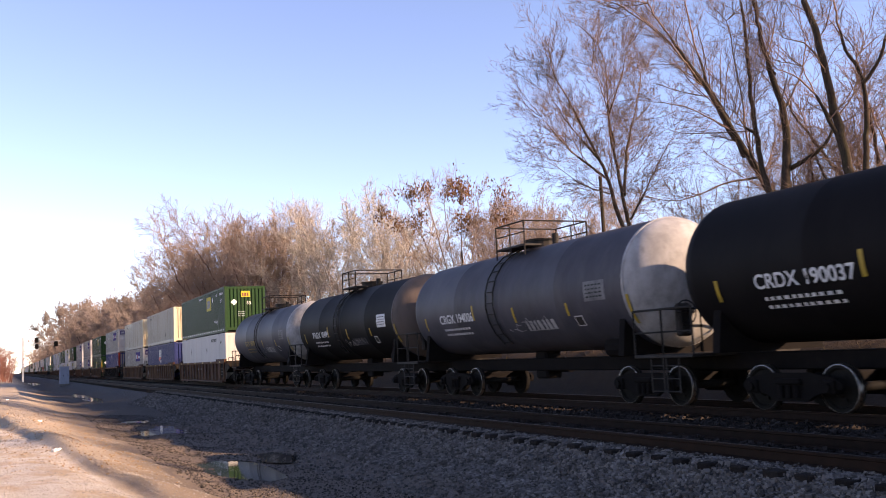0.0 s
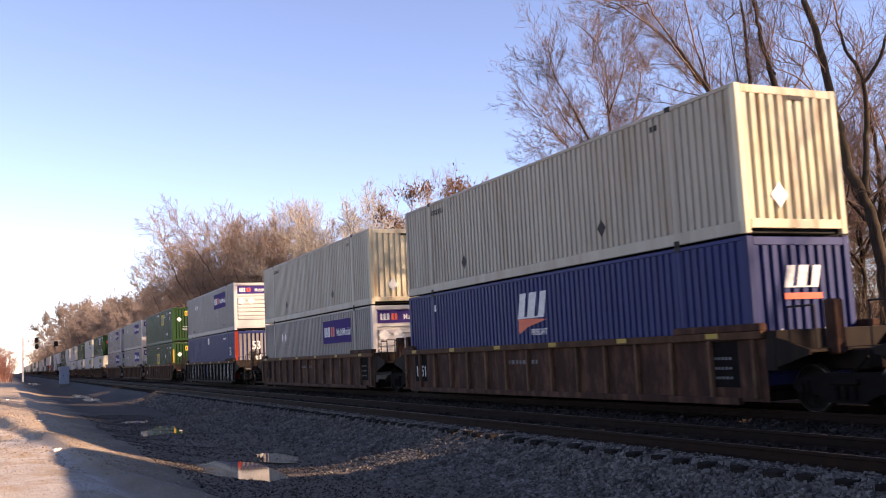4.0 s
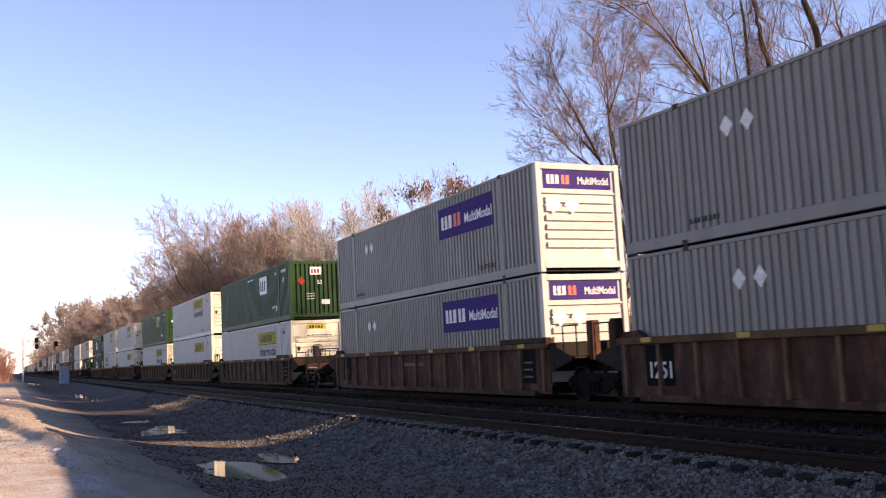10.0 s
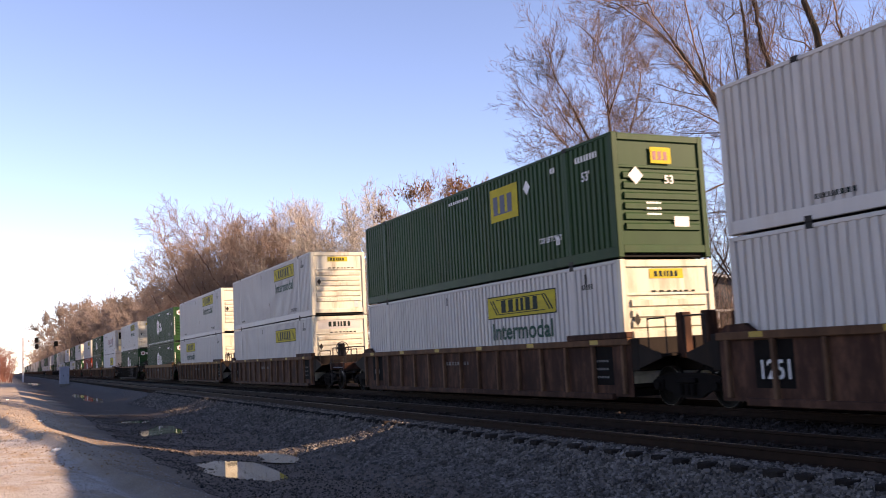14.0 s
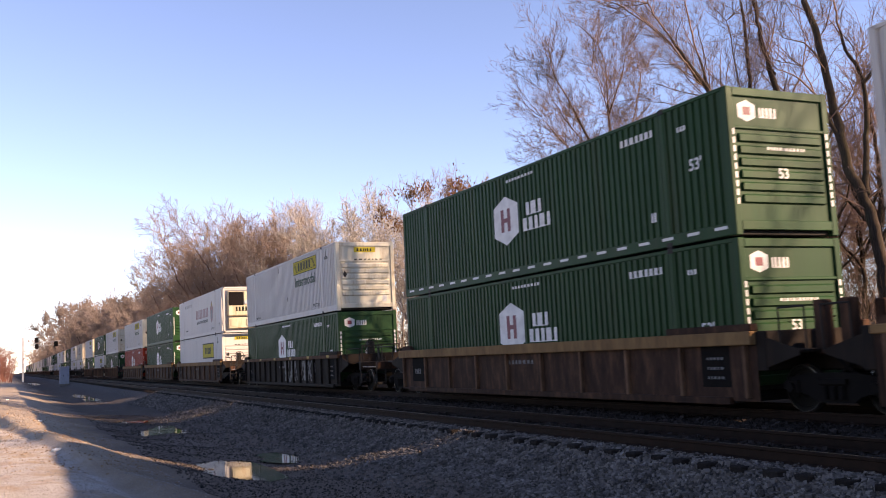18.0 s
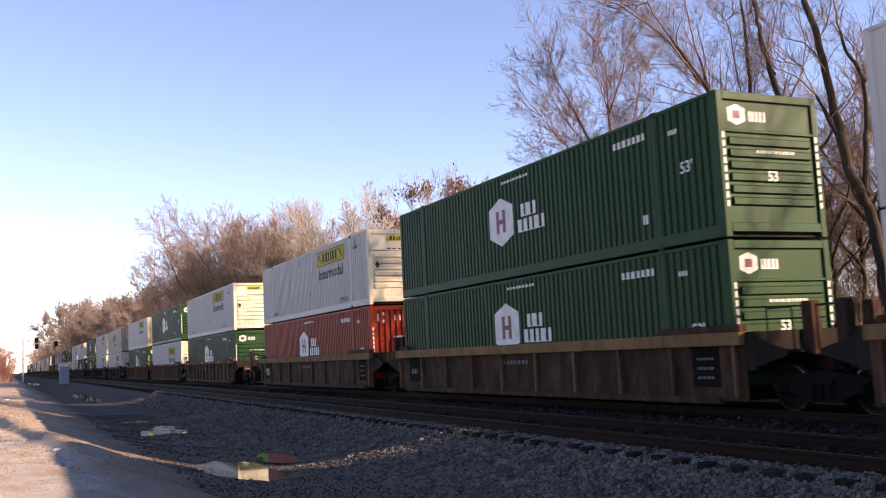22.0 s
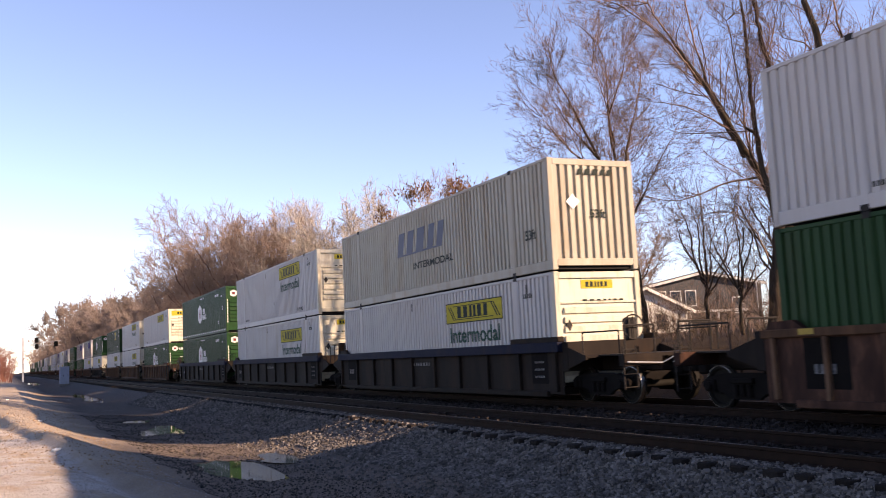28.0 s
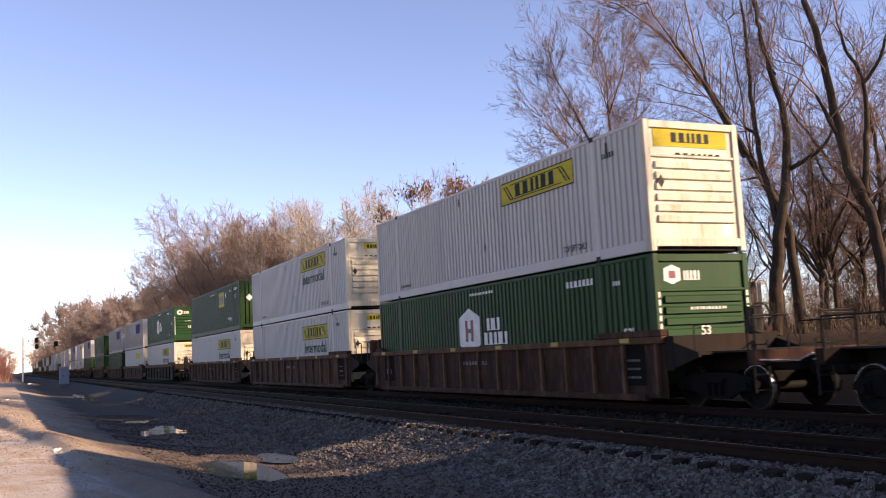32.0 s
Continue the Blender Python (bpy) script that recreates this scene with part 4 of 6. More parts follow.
for k, (y0, up, low, paint, chord, ribs) in enumerate(STACKS):
    near = k < 27
    first, last = k in PACK_STARTS, (k + 1) in PACK_STARTS
    car_label = {"brown": "rusty brown well car with ribbed sides carrying stacked containers", "ochre": "faded yellow-brown well car carrying stacked containers",
                 "dark": "dark grimy well car carrying stacked containers"}[paint]
    well_car(y0, first, last, paint, chord, ribs, car_label, "well cars of the train", near)
    for kind, z in ((low, 0.345), (up, 3.245)):
        p, end, endp, wall, lab = KINDS[kind]
        BOXES.append((kind, near, container((y0, z), p, lab, end, "stacked containers", near, wall, endp)))


# ================= signs and lettering =================
FONTS = {}


def letters(s):
    """Flat lettering from the built-in font, one unit high, from its left end."""
    if s not in FONTS:
        cu = bpy.data.curves.new("lettering", "FONT")
        cu.body, cu.size, cu.offset = s, 1.38, 0.028
        ob = bpy.data.objects.new("lettering", cu)
        scene.collection.objects.link(ob)
        dg = bpy.context.evaluated_depsgraph_get()
        me = bpy.data.meshes.new_from_object(ob.evaluated_get(dg))
        me.materials.clear()
        bpy.data.objects.remove(ob)
        xs = [v.co.x for v in me.vertices]
        lo, hi = min(xs), max(xs)
        for v in me.vertices:
            v.co.x -= lo
        FONTS[s] = (me, hi - lo)
    return FONTS[s]


def blocks(n, seed=0, slant=0.0):
    """A row of n plain upright blocks that stand for lettering, one unit wide and one high."""
    key = ("blocks", n, seed, slant)
    def make():
        g, r = Geo(), random.Random(seed)
        w = [r.uniform(0.7, 1.2) for _ in range(n)]
        t, x = sum(w), 0.0
        cols = []
        for k in w:
            cols.append((x / t + 0.012, (x + k * 0.70) / t))
            x += k
        v, f = [], []
        for a, b in cols:
            i = len(v)
            v += [(a + slant * h, h, 0) for h in (0, 0.07, 1)] + [(b + slant * h, h, 0) for h in (0, 0.07, 1)]
            f += [(i, i + 3, i + 4, i + 1), (i + 1, i + 4, i + 5, i + 2)]
            if i:
                f.append((i - 3, i, i + 1, i - 2))
        g.add(v, f)
        return g
    return cached(key, make)


def plate():
    return cached(("plate",), lambda: Geo().add([(0, 0, 0), (1, 0, 0), (1, 1, 0), (0, 1, 0)], [(0, 1, 2, 3)]))


def diamond():
    return cached(("diamond",), lambda: Geo().add([(0, -0.5, 0), (0.5, 0, 0), (0, 0.5, 0), (-0.5, 0, 0)], [(0, 1, 2, 3)]))


def badge():
    return cached(("badge",), lambda: Geo().add([(-0.5, -0.3, 0), (0, -0.5, 0), (0.5, -0.3, 0), (0.5, 0.3, 0), (0, 0.5, 0), (-0.5, 0.3, 0)], [tuple(range(6))]))


SIDE = Matrix(((0, 0, -1, 0), (-1, 0, 0, 0), (0, 1, 0, 0), (0, 0, 0, 1)))
END = Matrix(((1, 0, 0, 0), (0, 0, -1, 0), (0, 1, 0, 0), (0, 0, 0, 1)))


def on_side(name, e, me, material, y, z, w, h, lift=0.0, x=-1.287, label=""):
    ob = part(name, me, material, e, label)
    ob.matrix_basis = Matrix.Translation((x - lift, y, z)) @ SIDE @ Matrix.Diagonal((w, h, 1, 1))
    return ob


def on_end(name, e, me, material, x, z, w, h, y=-0.010, label=""):
    ob = part(name, me, material, e, label)
    ob.matrix_basis = Matrix.Translation((x, y, z)) @ END @ Matrix.Diagonal((w, h, 1, 1))
    return ob


def words_side(e, s, material, y, z, h, w=None, x=-1.2895):
    me, n = letters(s)
    return on_side("lettering", e, me, material, y, z, w / n if w else h, h, x=x)


def words_end(e, s, material, x, z, h, w=None, y=-0.012):
    me, n = letters(s)
    return on_end("lettering", e, me, material, x, z, w / n if w else h, h, y=y)


def yellow_sign(e, y, z, text=True, panel="lemon"):
    on_side("sign_panel", e, plate(), "ink", y + 0.03, z - 0.03, 3.68, 0.62, 0.0, label="dark-edged yellow sign panel")
    on_side("sign_face", e, plate(), panel, y, z, 3.62, 0.56, 0.003)
    on_side("sign_lettering", e, blocks(6, 2), "ink", y - 0.75, z + 0.12, 2.1, 0.34, 0.005)
    hatch = cached(("hatch",), lambda: Geo().add([(0, 1, 0), (0.16, 1, 0), (1, 0, 0), (0.84, 0, 0)], [(0, 1, 2, 3)]))
    for dy in (0.12, 0.26, 2.95, 3.09):
        on_side("sign_mark", e, hatch, "ink", y - dy, z + 0.08, 0.42, 0.40, 0.005)
    for dz in (0.07, 0.47):
        on_side("sign_line", e, plate(), "ink", y - 0.5, z + dz, 2.6, 0.022, 0.005)
    if text:
        words_side(e, "Intermodal", "teal", y - 0.22, z - 0.60, 0.46, 3.22)


def jb_marks(e, kind, top):
    words_side(e, "TOP LIFT ONLY", "ink", 3.45, 0.37, 0.15, 1.05)
    on_side("marking", e, blocks(5, 3), "ink", 1.6, 2.3, 0.5, 0.12)
    on_side("marking", e, blocks(9, 4), "ink", 14.0, 0.36, 0.9, 0.09)
    for y in (1.45, 9.2):
        on_side("vent", e, plate(), "casting", y, 2.42, 0.07, 0.24)
    on_side("scuff", e, diamond(), "casting", 7.6, 1.0, 0.12, 0.30)
    z = 1.98 if kind in ("jbs",) else 2.08 if top else 1.88
    if kind == "jbl":
        yellow_sign(e, 13.36, 1.97)
    elif kind == "jbk":
        on_side("sign_panel", e, plate(), "ink", 6.6, 1.36, 3.85, 1.02, label="black-framed yellow sign")
        on_side("sign_face", e, plate(), "lemon", 6.52, 1.43, 3.69, 0.88, 0.003)
        on_side("sign_lettering", e, blocks(6, 2), "ink", 5.7, 1.66, 2.2, 0.42, 0.005)
    elif kind == "jbs":
        yellow_sign(e, 6.42, 1.9, False)
    elif kind == "jby":
        yellow_sign(e, 6.45, 2.02, False)
    else:
        yellow_sign(e, 6.42, z)
    if kind in ("jby", "jbs"):
        on_end("end_sign", e, plate(), "lemon" if kind == "jby" else "white", -1.02, 2.30, 2.0, 0.40, 0.040)
        on_end("end_lettering", e, blocks(6, 2), "ink", -0.55, 2.40, 1.1, 0.22, 0.036)
    elif kind != "jbr":
        on_end("end_sign", e, plate(), "lemon", -0.48, 2.44, 0.95, 0.22, 0.040)
        on_end("end_lettering", e, blocks(6, 2), "ink", -0.36, 2.48, 0.7, 0.13, 0.036)
    else:
        on_end("end_sign", e, plate(), "lemon", -0.8, 2.35, 1.5, 0.34)
    if kind != "jbr":
        on_end("end_marking", e, blocks(7, 6), "ink", -0.5, 2.12, 1.3, 0.045, 0.008)
        on_end("placard_holder", e, plate(), "metal", 0.72, 0.36, 0.2, 0.30, 0.045)
        on_end("hose_bracket", e, diamond(), "casting", -0.92, 1.52, 0.18, 0.3, -0.010)


def hub_marks(e, low, ink="maroon"):
    z = 1.58
    on_side("badge", e, badge(), "chalk", 8.86, z, 1.36, 1.34, label="white six-sided badge")
    for y in (9.13, 8.77):
        on_side("badge_bar", e, plate(), ink, y, z - 0.30, 0.17, 0.62, 0.003)
    on_side("badge_bar", e, plate(), ink, 9.0, z - 0.05, 0.3, 0.12, 0.004)
    on_side("lettering", e, blocks(3, 8), "chalk", 7.75, z - 0.02, 0.85, 0.34)
    on_side("lettering", e, blocks(5, 9), "chalk", 7.95, z - 0.42, 1.45, 0.34)
    on_side("marking", e, blocks(9, 10), "chalk", 8.75, 2.60, 1.5, 0.07)
    on_side("marking", e, blocks(7, 11), "chalk", 3.45, 2.40, 1.2, 0.15)
    on_side("marking", e, blocks(3, 12), "chalk", 1.5, 2.30, 0.3, 0.10)
    words_side(e, "53'", "chalk", 1.2, 1.45 if not low else 1.1, 0.24)
    on_side("marking", e, blocks(2, 13), "chalk", 2.52, 0.6, 0.2, 0.2)
    on_side("casting_mark", e, plate(), "chalk", 2.06, CH - 0.1, 0.12, 0.08, 0.006)
    on_end("end_badge", e, badge(), "chalk", -0.78, 2.42, 0.44, 0.42, 0.045)
    on_end("end_badge_bar", e, plate(), ink, -0.87, 2.34, 0.18, 0.16, 0.041)
    on_end("end_lettering", e, blocks(5, 14), "chalk", -0.48, 2.30, 0.46, 0.20, 0.045)
    words_end(e, "53", "chalk", -0.15, 1.12, 0.2)
    on_end("end_marking", e, blocks(12, 15), "chalk", -0.4, 1.66, 1.0, 0.06)
    for x in (-1.22, 1.16):
        on_end("end_marking", e, cached(("blocks_up",), lambda: Geo().add([(a, b, 0) for k in range(9) for a, b in ((0, k / 9), (1, k / 9), (1, (k + 0.7) / 9), (0, (k + 0.7) / 9))],
               [tuple(range(4 * k, 4 * k + 4)) for k in range(9)])), "chalk", x, 0.6, 0.06, 1.5, -0.010)


def dashes(e, material="chalk"):
    for k in range(20):
        on_side("reflector", e, plate(), material, 15.8 - k * 0.8, 0.16, 0.36, 0.06, 0.0, x=-1.299)


def emp_marks(e, kind):
    sign = {"emp": "lemon", "emp2": "lemon", "empw": "chalk", "empr": "lemon"}[kind]
    y, z = (8.85, 1.18) if kind == "emp2" else (5.95, 1.62)
    on_side("square_sign", e, plate(), sign, y, z, 1.55, 0.92, label="pale square sign")
    on_side("sign_lettering", e, blocks(3, 16), "indigo", y - 0.15, z + 0.18, 1.2, 0.52, 0.003)
    if kind != "empw":
        on_side("placard", e, diamond(), "chalk", 3.9, 2.28 if kind != "emp2" else 1.8, 0.36, 0.40)
    words_side(e, "TOP LIFT ONLY", "chalk", 3.4, 0.72, 0.14, 1.1)
    words_side(e, "53'", "chalk", 1.3, 1.95, 0.22)
    on_side("marking", e, blocks(8, 17), "chalk", 1.55, 2.42, 0.95, 0.14)
    on_side("marking", e, blocks(9, 18), "chalk", 8.7, 2.55, 1.4, 0.08)
    on_side("marking", e, blocks(2, 19), "chalk", 2.6, 0.6, 0.2, 0.2)
    on_side("marking", e, blocks(2, 20), "chalk", 2.7, 2.4, 0.25, 0.14)
    on_end("end_sign", e, plate(), "lemon" if kind != "empw" else "chalk", -0.25, 2.18, 0.58, 0.38)
    on_end("end_lettering", e, blocks(3, 16), "maroon", -0.2, 2.26, 0.46, 0.2, -0.013)
    on_end("placard", e, diamond(), "chalk" if kind != "empw" else "orange", -0.7, 1.88, 0.42, 0.42, -0.012)
    words_end(e, "53", "chalk", 0.1, 1.72, 0.2)
    for k in range(3):
        on_end("end_marking", e, blocks(6, 21 + k), "metal", -0.45, 0.98 + k * 0.13, 0.42, 0.045)
    on_end("end_plate", e, plate(), "chalk", 0.3, 0.72, 0.42, 0.24)
    if kind == "emp2":
        for x in (-1.26, 1.13):
            on_end("corner_mark", e, plate(), "yellow", x, 1.2, 0.13, 1.1, -0.010)


def fedex_marks(e, low):
    z = 1.60
    on_side("sign_panel", e, plate(), "purple", 6.1, z, 3.65, 0.95, label="purple sign panel")
    on_side("sign_lettering", e, blocks(3, 31), "chalk", 5.9, z + 0.28, 0.85, 0.40, 0.003)
    on_side("sign_lettering", e, blocks(2, 32), "red" if not low else "chalk", 5.0, z + 0.28, 0.55, 0.40, 0.003)
    words_side(e, "MultiModal", "chalk", 4.25, z + 0.30, 0.30, 1.75, -1.2905)
    for y in (12.75, 12.2):
        on_side("placard", e, diamond(), "chalk", y, 2.1, 0.36, 0.42)
    words_side(e, "TOP LIFT ONLY", "ink", 3.5, 0.40, 0.14, 1.1)
    on_side("marking", e, blocks(8, 33), "ink", 14.0, 0.4, 0.9, 0.10)
    on_end("end_sign", e, plate(), "purple", -1.06, 2.20, 2.1, 0.48, 0.040, "purple sign strip")
    on_end("end_lettering", e, blocks(3, 31), "chalk", -0.95, 2.32, 0.42, 0.24, 0.036)
    on_end("end_lettering", e, blocks(2, 32), "red", -0.50, 2.32, 0.28, 0.24, 0.036)
    words_end(e, "MultiModal", "chalk", 0.0, 2.33, 0.2, 0.95, 0.034)
    for x in (-0.82, -0.24):
        on_end("placard", e, diamond(), "chalk", x, 1.76, 0.5, 0.46)
    on_end("placard_holder", e, plate(), "metal", 0.7, 0.36, 0.2, 0.30, 0.044)


def reefer_marks(e):
    on_side("lettering", e, blocks(9, 41), "maroon", 8.95, 1.28, 4.75, 0.62)
    words_side(e, "GLOBAL TRANSPORTATION", "ink", 8.65, 0.92, 0.2, 4.2)
    def crest():
        return Geo().add([(0, -0.5, 0), (0.32, -0.3, 0), (0.42, 0.1, 0), (0.5, 0.22, 0), (0.25, 0.3, 0), (0.12, 0.5, 0), (-0.12, 0.5, 0), (-0.25, 0.3, 0), (-0.5, 0.22, 0), (-0.42, 0.1, 0), (-0.32, -0.3, 0)],
                         [tuple(range(11))])
    on_side("crest", e, cached(("crest",), crest), "maroon", 3.2, 1.5, 1.1, 1.45, label="heraldic crest as a plain shape")
    on_side("crest_shield", e, badge(), "indigo", 3.2, 1.35, 0.5, 0.7, 0.003)
    on_side("crest_top", e, diamond(), "lemon", 3.2, 2.0, 0.24, 0.4, 0.004)
    on_side("lettering", e, blocks(9, 42), "silver", 13.5, 2.3, 3.0, 0.2)
    words_side(e, "TOP LIFT ONLY", "ink", 3.4, 0.36, 0.13, 1.0)
    words_side(e, "53", "ink", 0.9, 0.5, 0.2)
    on_side("marking", e, blocks(8, 43), "ink", 13.4, 0.55, 1.1, 0.1)
    part("cooling_unit", Geo().cbox(-0.92, 0.92, -0.30, 0.0, 1.05, 2.62, 0.06).cbox(0.10, 0.34, -0.34, -0.29, 1.75, 2.6, 0.02), "rusty", e, "grimy white cooling unit with dark grilles")
    for x, w in ((-0.40, 0.46), (0.62, 0.24)):
        g = Geo().cbox(-w, w, -0.335, -0.30, 1.72, 2.58, 0.02)
        for z in np.linspace(1.80, 2.50, 6):
            g.cbox(-w + 0.03, w - 0.03, -0.35, -0.334, z - 0.02, z + 0.02, 0.005)
        part("grille", g, "black", e, "black louvred grille", (x, 0, 0))
    part("grille_panel", Geo().cbox(0.12, 0.32, -0.36, -0.342, 1.80, 2.02, 0.01), "metal", e)
    part("fuel_tank", Geo().cbox(-0.9, 0.9, -0.28, 0.0, 0.25, 0.95, 0.05).cbox(-0.75, -0.35, -0.32, -0.28, 0.4, 0.85, 0.02).cbox(0.25, 0.75, -0.32, -0.28, 0.4, 0.85, 0.02), "rusty", e, "rust-stained lower box")
    g = Geo()
    for x in (-1.2, 1.2):
        g.cbox(x - 0.06, x + 0.06, -0.42, -0.30, 0.0, CH, 0.01)
        g.tube((x, -0.36, 1.6), (x, 0.05, 2.7), 0.035)
        g.tube((x, -0.36, 1.6), (x, 0.05, 0.4), 0.035)
        g.cbox(x - 0.06, x + 0.06, -0.42, 0.1, CH - 0.1, CH, 0.01).cbox(x - 0.06, x + 0.06, -0.42, 0.1, 0.0, 0.12, 0.01)
    g.cbox(-1.2, 1.2, -0.42, -0.32, CH - 0.1, CH, 0.01).cbox(-1.2, 1.2, -0.42, -0.32, 0.0, 0.12, 0.01)
    part("guard_frame", g, "white", e, "white protective end frame")
    on_end("number", e, blocks(6, 44), "ink", -0.45, 1.35, 1.1, 0.28, -0.306)


DASHED = {(0, 1), (12, 1), (18, 1), (22, 1)}
for i, (kind, near, e) in enumerate(BOXES):
    if (i // 2, i % 2) in DASHED:
        dashes(e)
    if kind.startswith("jb"):
        jb_marks(e, kind, e.location.z > 2) if near else on_side("sign_face", e, plate(), "lemon", 6.42, 1.9, 3.62, 0.56)
    elif kind in ("hub", "hubo"):
        if near:
            hub_marks(e, e.location.z < 2)
    elif kind.startswith("emp") and near:
        emp_marks(e, kind)
    elif kind.startswith("fedex"):
        fedex_marks(e, kind == "fedex2") if near else on_side("sign_panel", e, plate(), "purple", 6.1, 1.6, 3.65, 0.95)
    elif kind == "reefer":
        reefer_marks(e)
    elif kind == "yrc":
        on_side("lettering", e, blocks(3, 51, 0.12), "chalk", 8.75, 1.78, 1.5, 0.66, label="white slanted lettering blocks")
        on_side("swoosh", e, cached(("swoosh",), lambda: Geo().add([(0, 0, 0), (0.35, 0.45, 0), (1, 0.85, 0), (0.6, 0.95, 0), (0, 1, 0)], [(0, 1, 2, 3, 4)])), "red", 8.7, 1.38, 1.45, 0.40)
        words_side(e, "FREIGHT", "chalk", 8.05, 1.34, 0.16, 0.8)
        on_side("marking", e, plate(), "chalk", 14.2, 2.3, 0.22, 0.2)
        on_end("end_lettering", e, blocks(3, 51, 0.12), "chalk", -0.5, 1.9, 0.95, 0.42)
        on_end("end_swoosh", e, plate(), "red", -0.5, 1.68, 0.95, 0.12)
        for x in (-0.62, 0.45):
            on_end("placard", e, diamond(), "chalk", x, 0.9, 0.5, 0.5, -0.012)
    elif kind == "swift":
        on_side("lettering", e, blocks(5, 61, 0.06), "indigo", 10.3, 1.43, 4.0, 0.8, label="dark blue slanted lettering blocks")
        words_side(e, "INTERMODAL", "ink", 8.85, 0.9, 0.22, 3.1)
        words_side(e, "53ft", "ink", 1.3, 0.9, 0.26, 0.55)
        on_end("end_lettering", e, blocks(5, 61, 0.06), "ink", -0.45, 2.45, 1.1, 0.16)
        words_end(e, "53ft", "ink", -0.1, 1.35, 0.22)
        on_end("placard", e, diamond(), "metal", -0.6, 1.75, 0.4, 0.4, -0.012)
    elif kind == "cream" and near:
        for y in (4.6, 11.8):
            on_side("placard_holder", e, diamond(), "casting", y, 0.75, 0.34, 0.42)
        on_side("marking", e, blocks(7, 71), "casting", 14.0, 2.45, 0.9, 0.16)
        on_side("marking", e, blocks(2, 72), "casting", 2.6, 2.5, 0.3, 0.12)
        on_end("placard_holder", e, diamond(), "metal", -0.4, 0.75, 0.42, 0.5, -0.012)
        on_end("vent", e, plate(), "casting", 0.0, 2.62, 0.4, 0.09)
    elif kind == "plain":
        on_side("marking", e, blocks(7, 73), "ink", 4.6, 2.4, 1.8, 0.2)
        on_side("marking", e, blocks(3, 74), "ink", 1.7, 2.25, 0.45, 0.14)
        for y in (12.2, 6.2):
            on_side("placard_holder", e, diamond(), "casting", y, 1.9, 0.22, 0.5)
        on_end("latch", e, plate(), "casting", -0.18, 1.25, 0.16, 0.55, 0.006)
        on_end("handle", e, diamond(), "casting", -0.1, 1.1, 0.2, 0.3, 0.006)
    elif kind == "fiftythree":
        for x in (-1.295, 1.075):
            on_end("end_band", e, plate(), "orange", x, 0.03, 0.22, CH - 0.06, -0.012, "orange-red corner band")
        for k in range(8):
            on_end("end_stripe", e, plate(), "silver", -1.02 + k * 0.255, 0.25, 0.15, 2.45, 0.003)
        words_end(e, "53", "chalk", -0.25, 1.75, 0.5, 0.5)
        on_end("end_plate", e, plate(), "chalk", -0.25, 0.95, 0.5, 0.5)
        words_side(e, "53", "chalk", 1.55, 1.45, 0.5, 0.45)
        on_side("marking", e, plate(), "chalk", 1.5, 0.75, 0.45, 0.45)
        on_side("marking", e, plate(), "chalk", 8.45, 2.28, 0.5, 0.42)
        on_side("marking", e, blocks(7, 75), "chalk", 3.4, 2.45, 0.9, 0.12)

# marks on the tank cars and well cars
tanks = [o for o in bpy.data.objects if o.name.startswith("tank_car")]
TANK_MARKS = {2: ("CRDX 190037", "chalk", 9.8), 3: ("CRGX 194006", "chalk", 9.7), 4: ("PRGX 10499", "chalk", 9.6), 5: ("DATX 190070", "tan", 8.9)}


def strip():
    """A plate cut into rows, so that it can follow a round shell."""
    return cached(("strip",), lambda: Geo().add([(x, k / 8, 0) for k in range(9) for x in (0, 1)], [(2 * k, 2 * k + 1, 2 * k + 3, 2 * k + 2) for k in range(8)]))


def on_tank(e, name, me, material, y, up, w, h):
    """Marks bent onto the round shell: up is the height over the axle line of the tank."""
    R, Z = 1.468, 2.68
    mesh = me.copy()
    for v in mesh.vertices:
        a = (up + v.co.y * h) / R
        v.co = Vector((-R * math.cos(a), y - v.co.x * w, Z + R * math.sin(a)))
    return part(name, mesh, material, e)


def on_head(e, me, material, x, up, w, h):
    """Marks bent onto the dished end: x and up are measured from the middle of the head."""
    mesh = me.copy()
    for v in mesh.vertices:
        u, t = x + v.co.x * w, up + v.co.y * h
        v.co = Vector((u, -0.79 * math.sqrt(max(0.0, 1 - (u * u + t * t) / 1.46 ** 2)) - 0.006, 2.68 + t))
    return part("head_lettering", mesh, material, e)


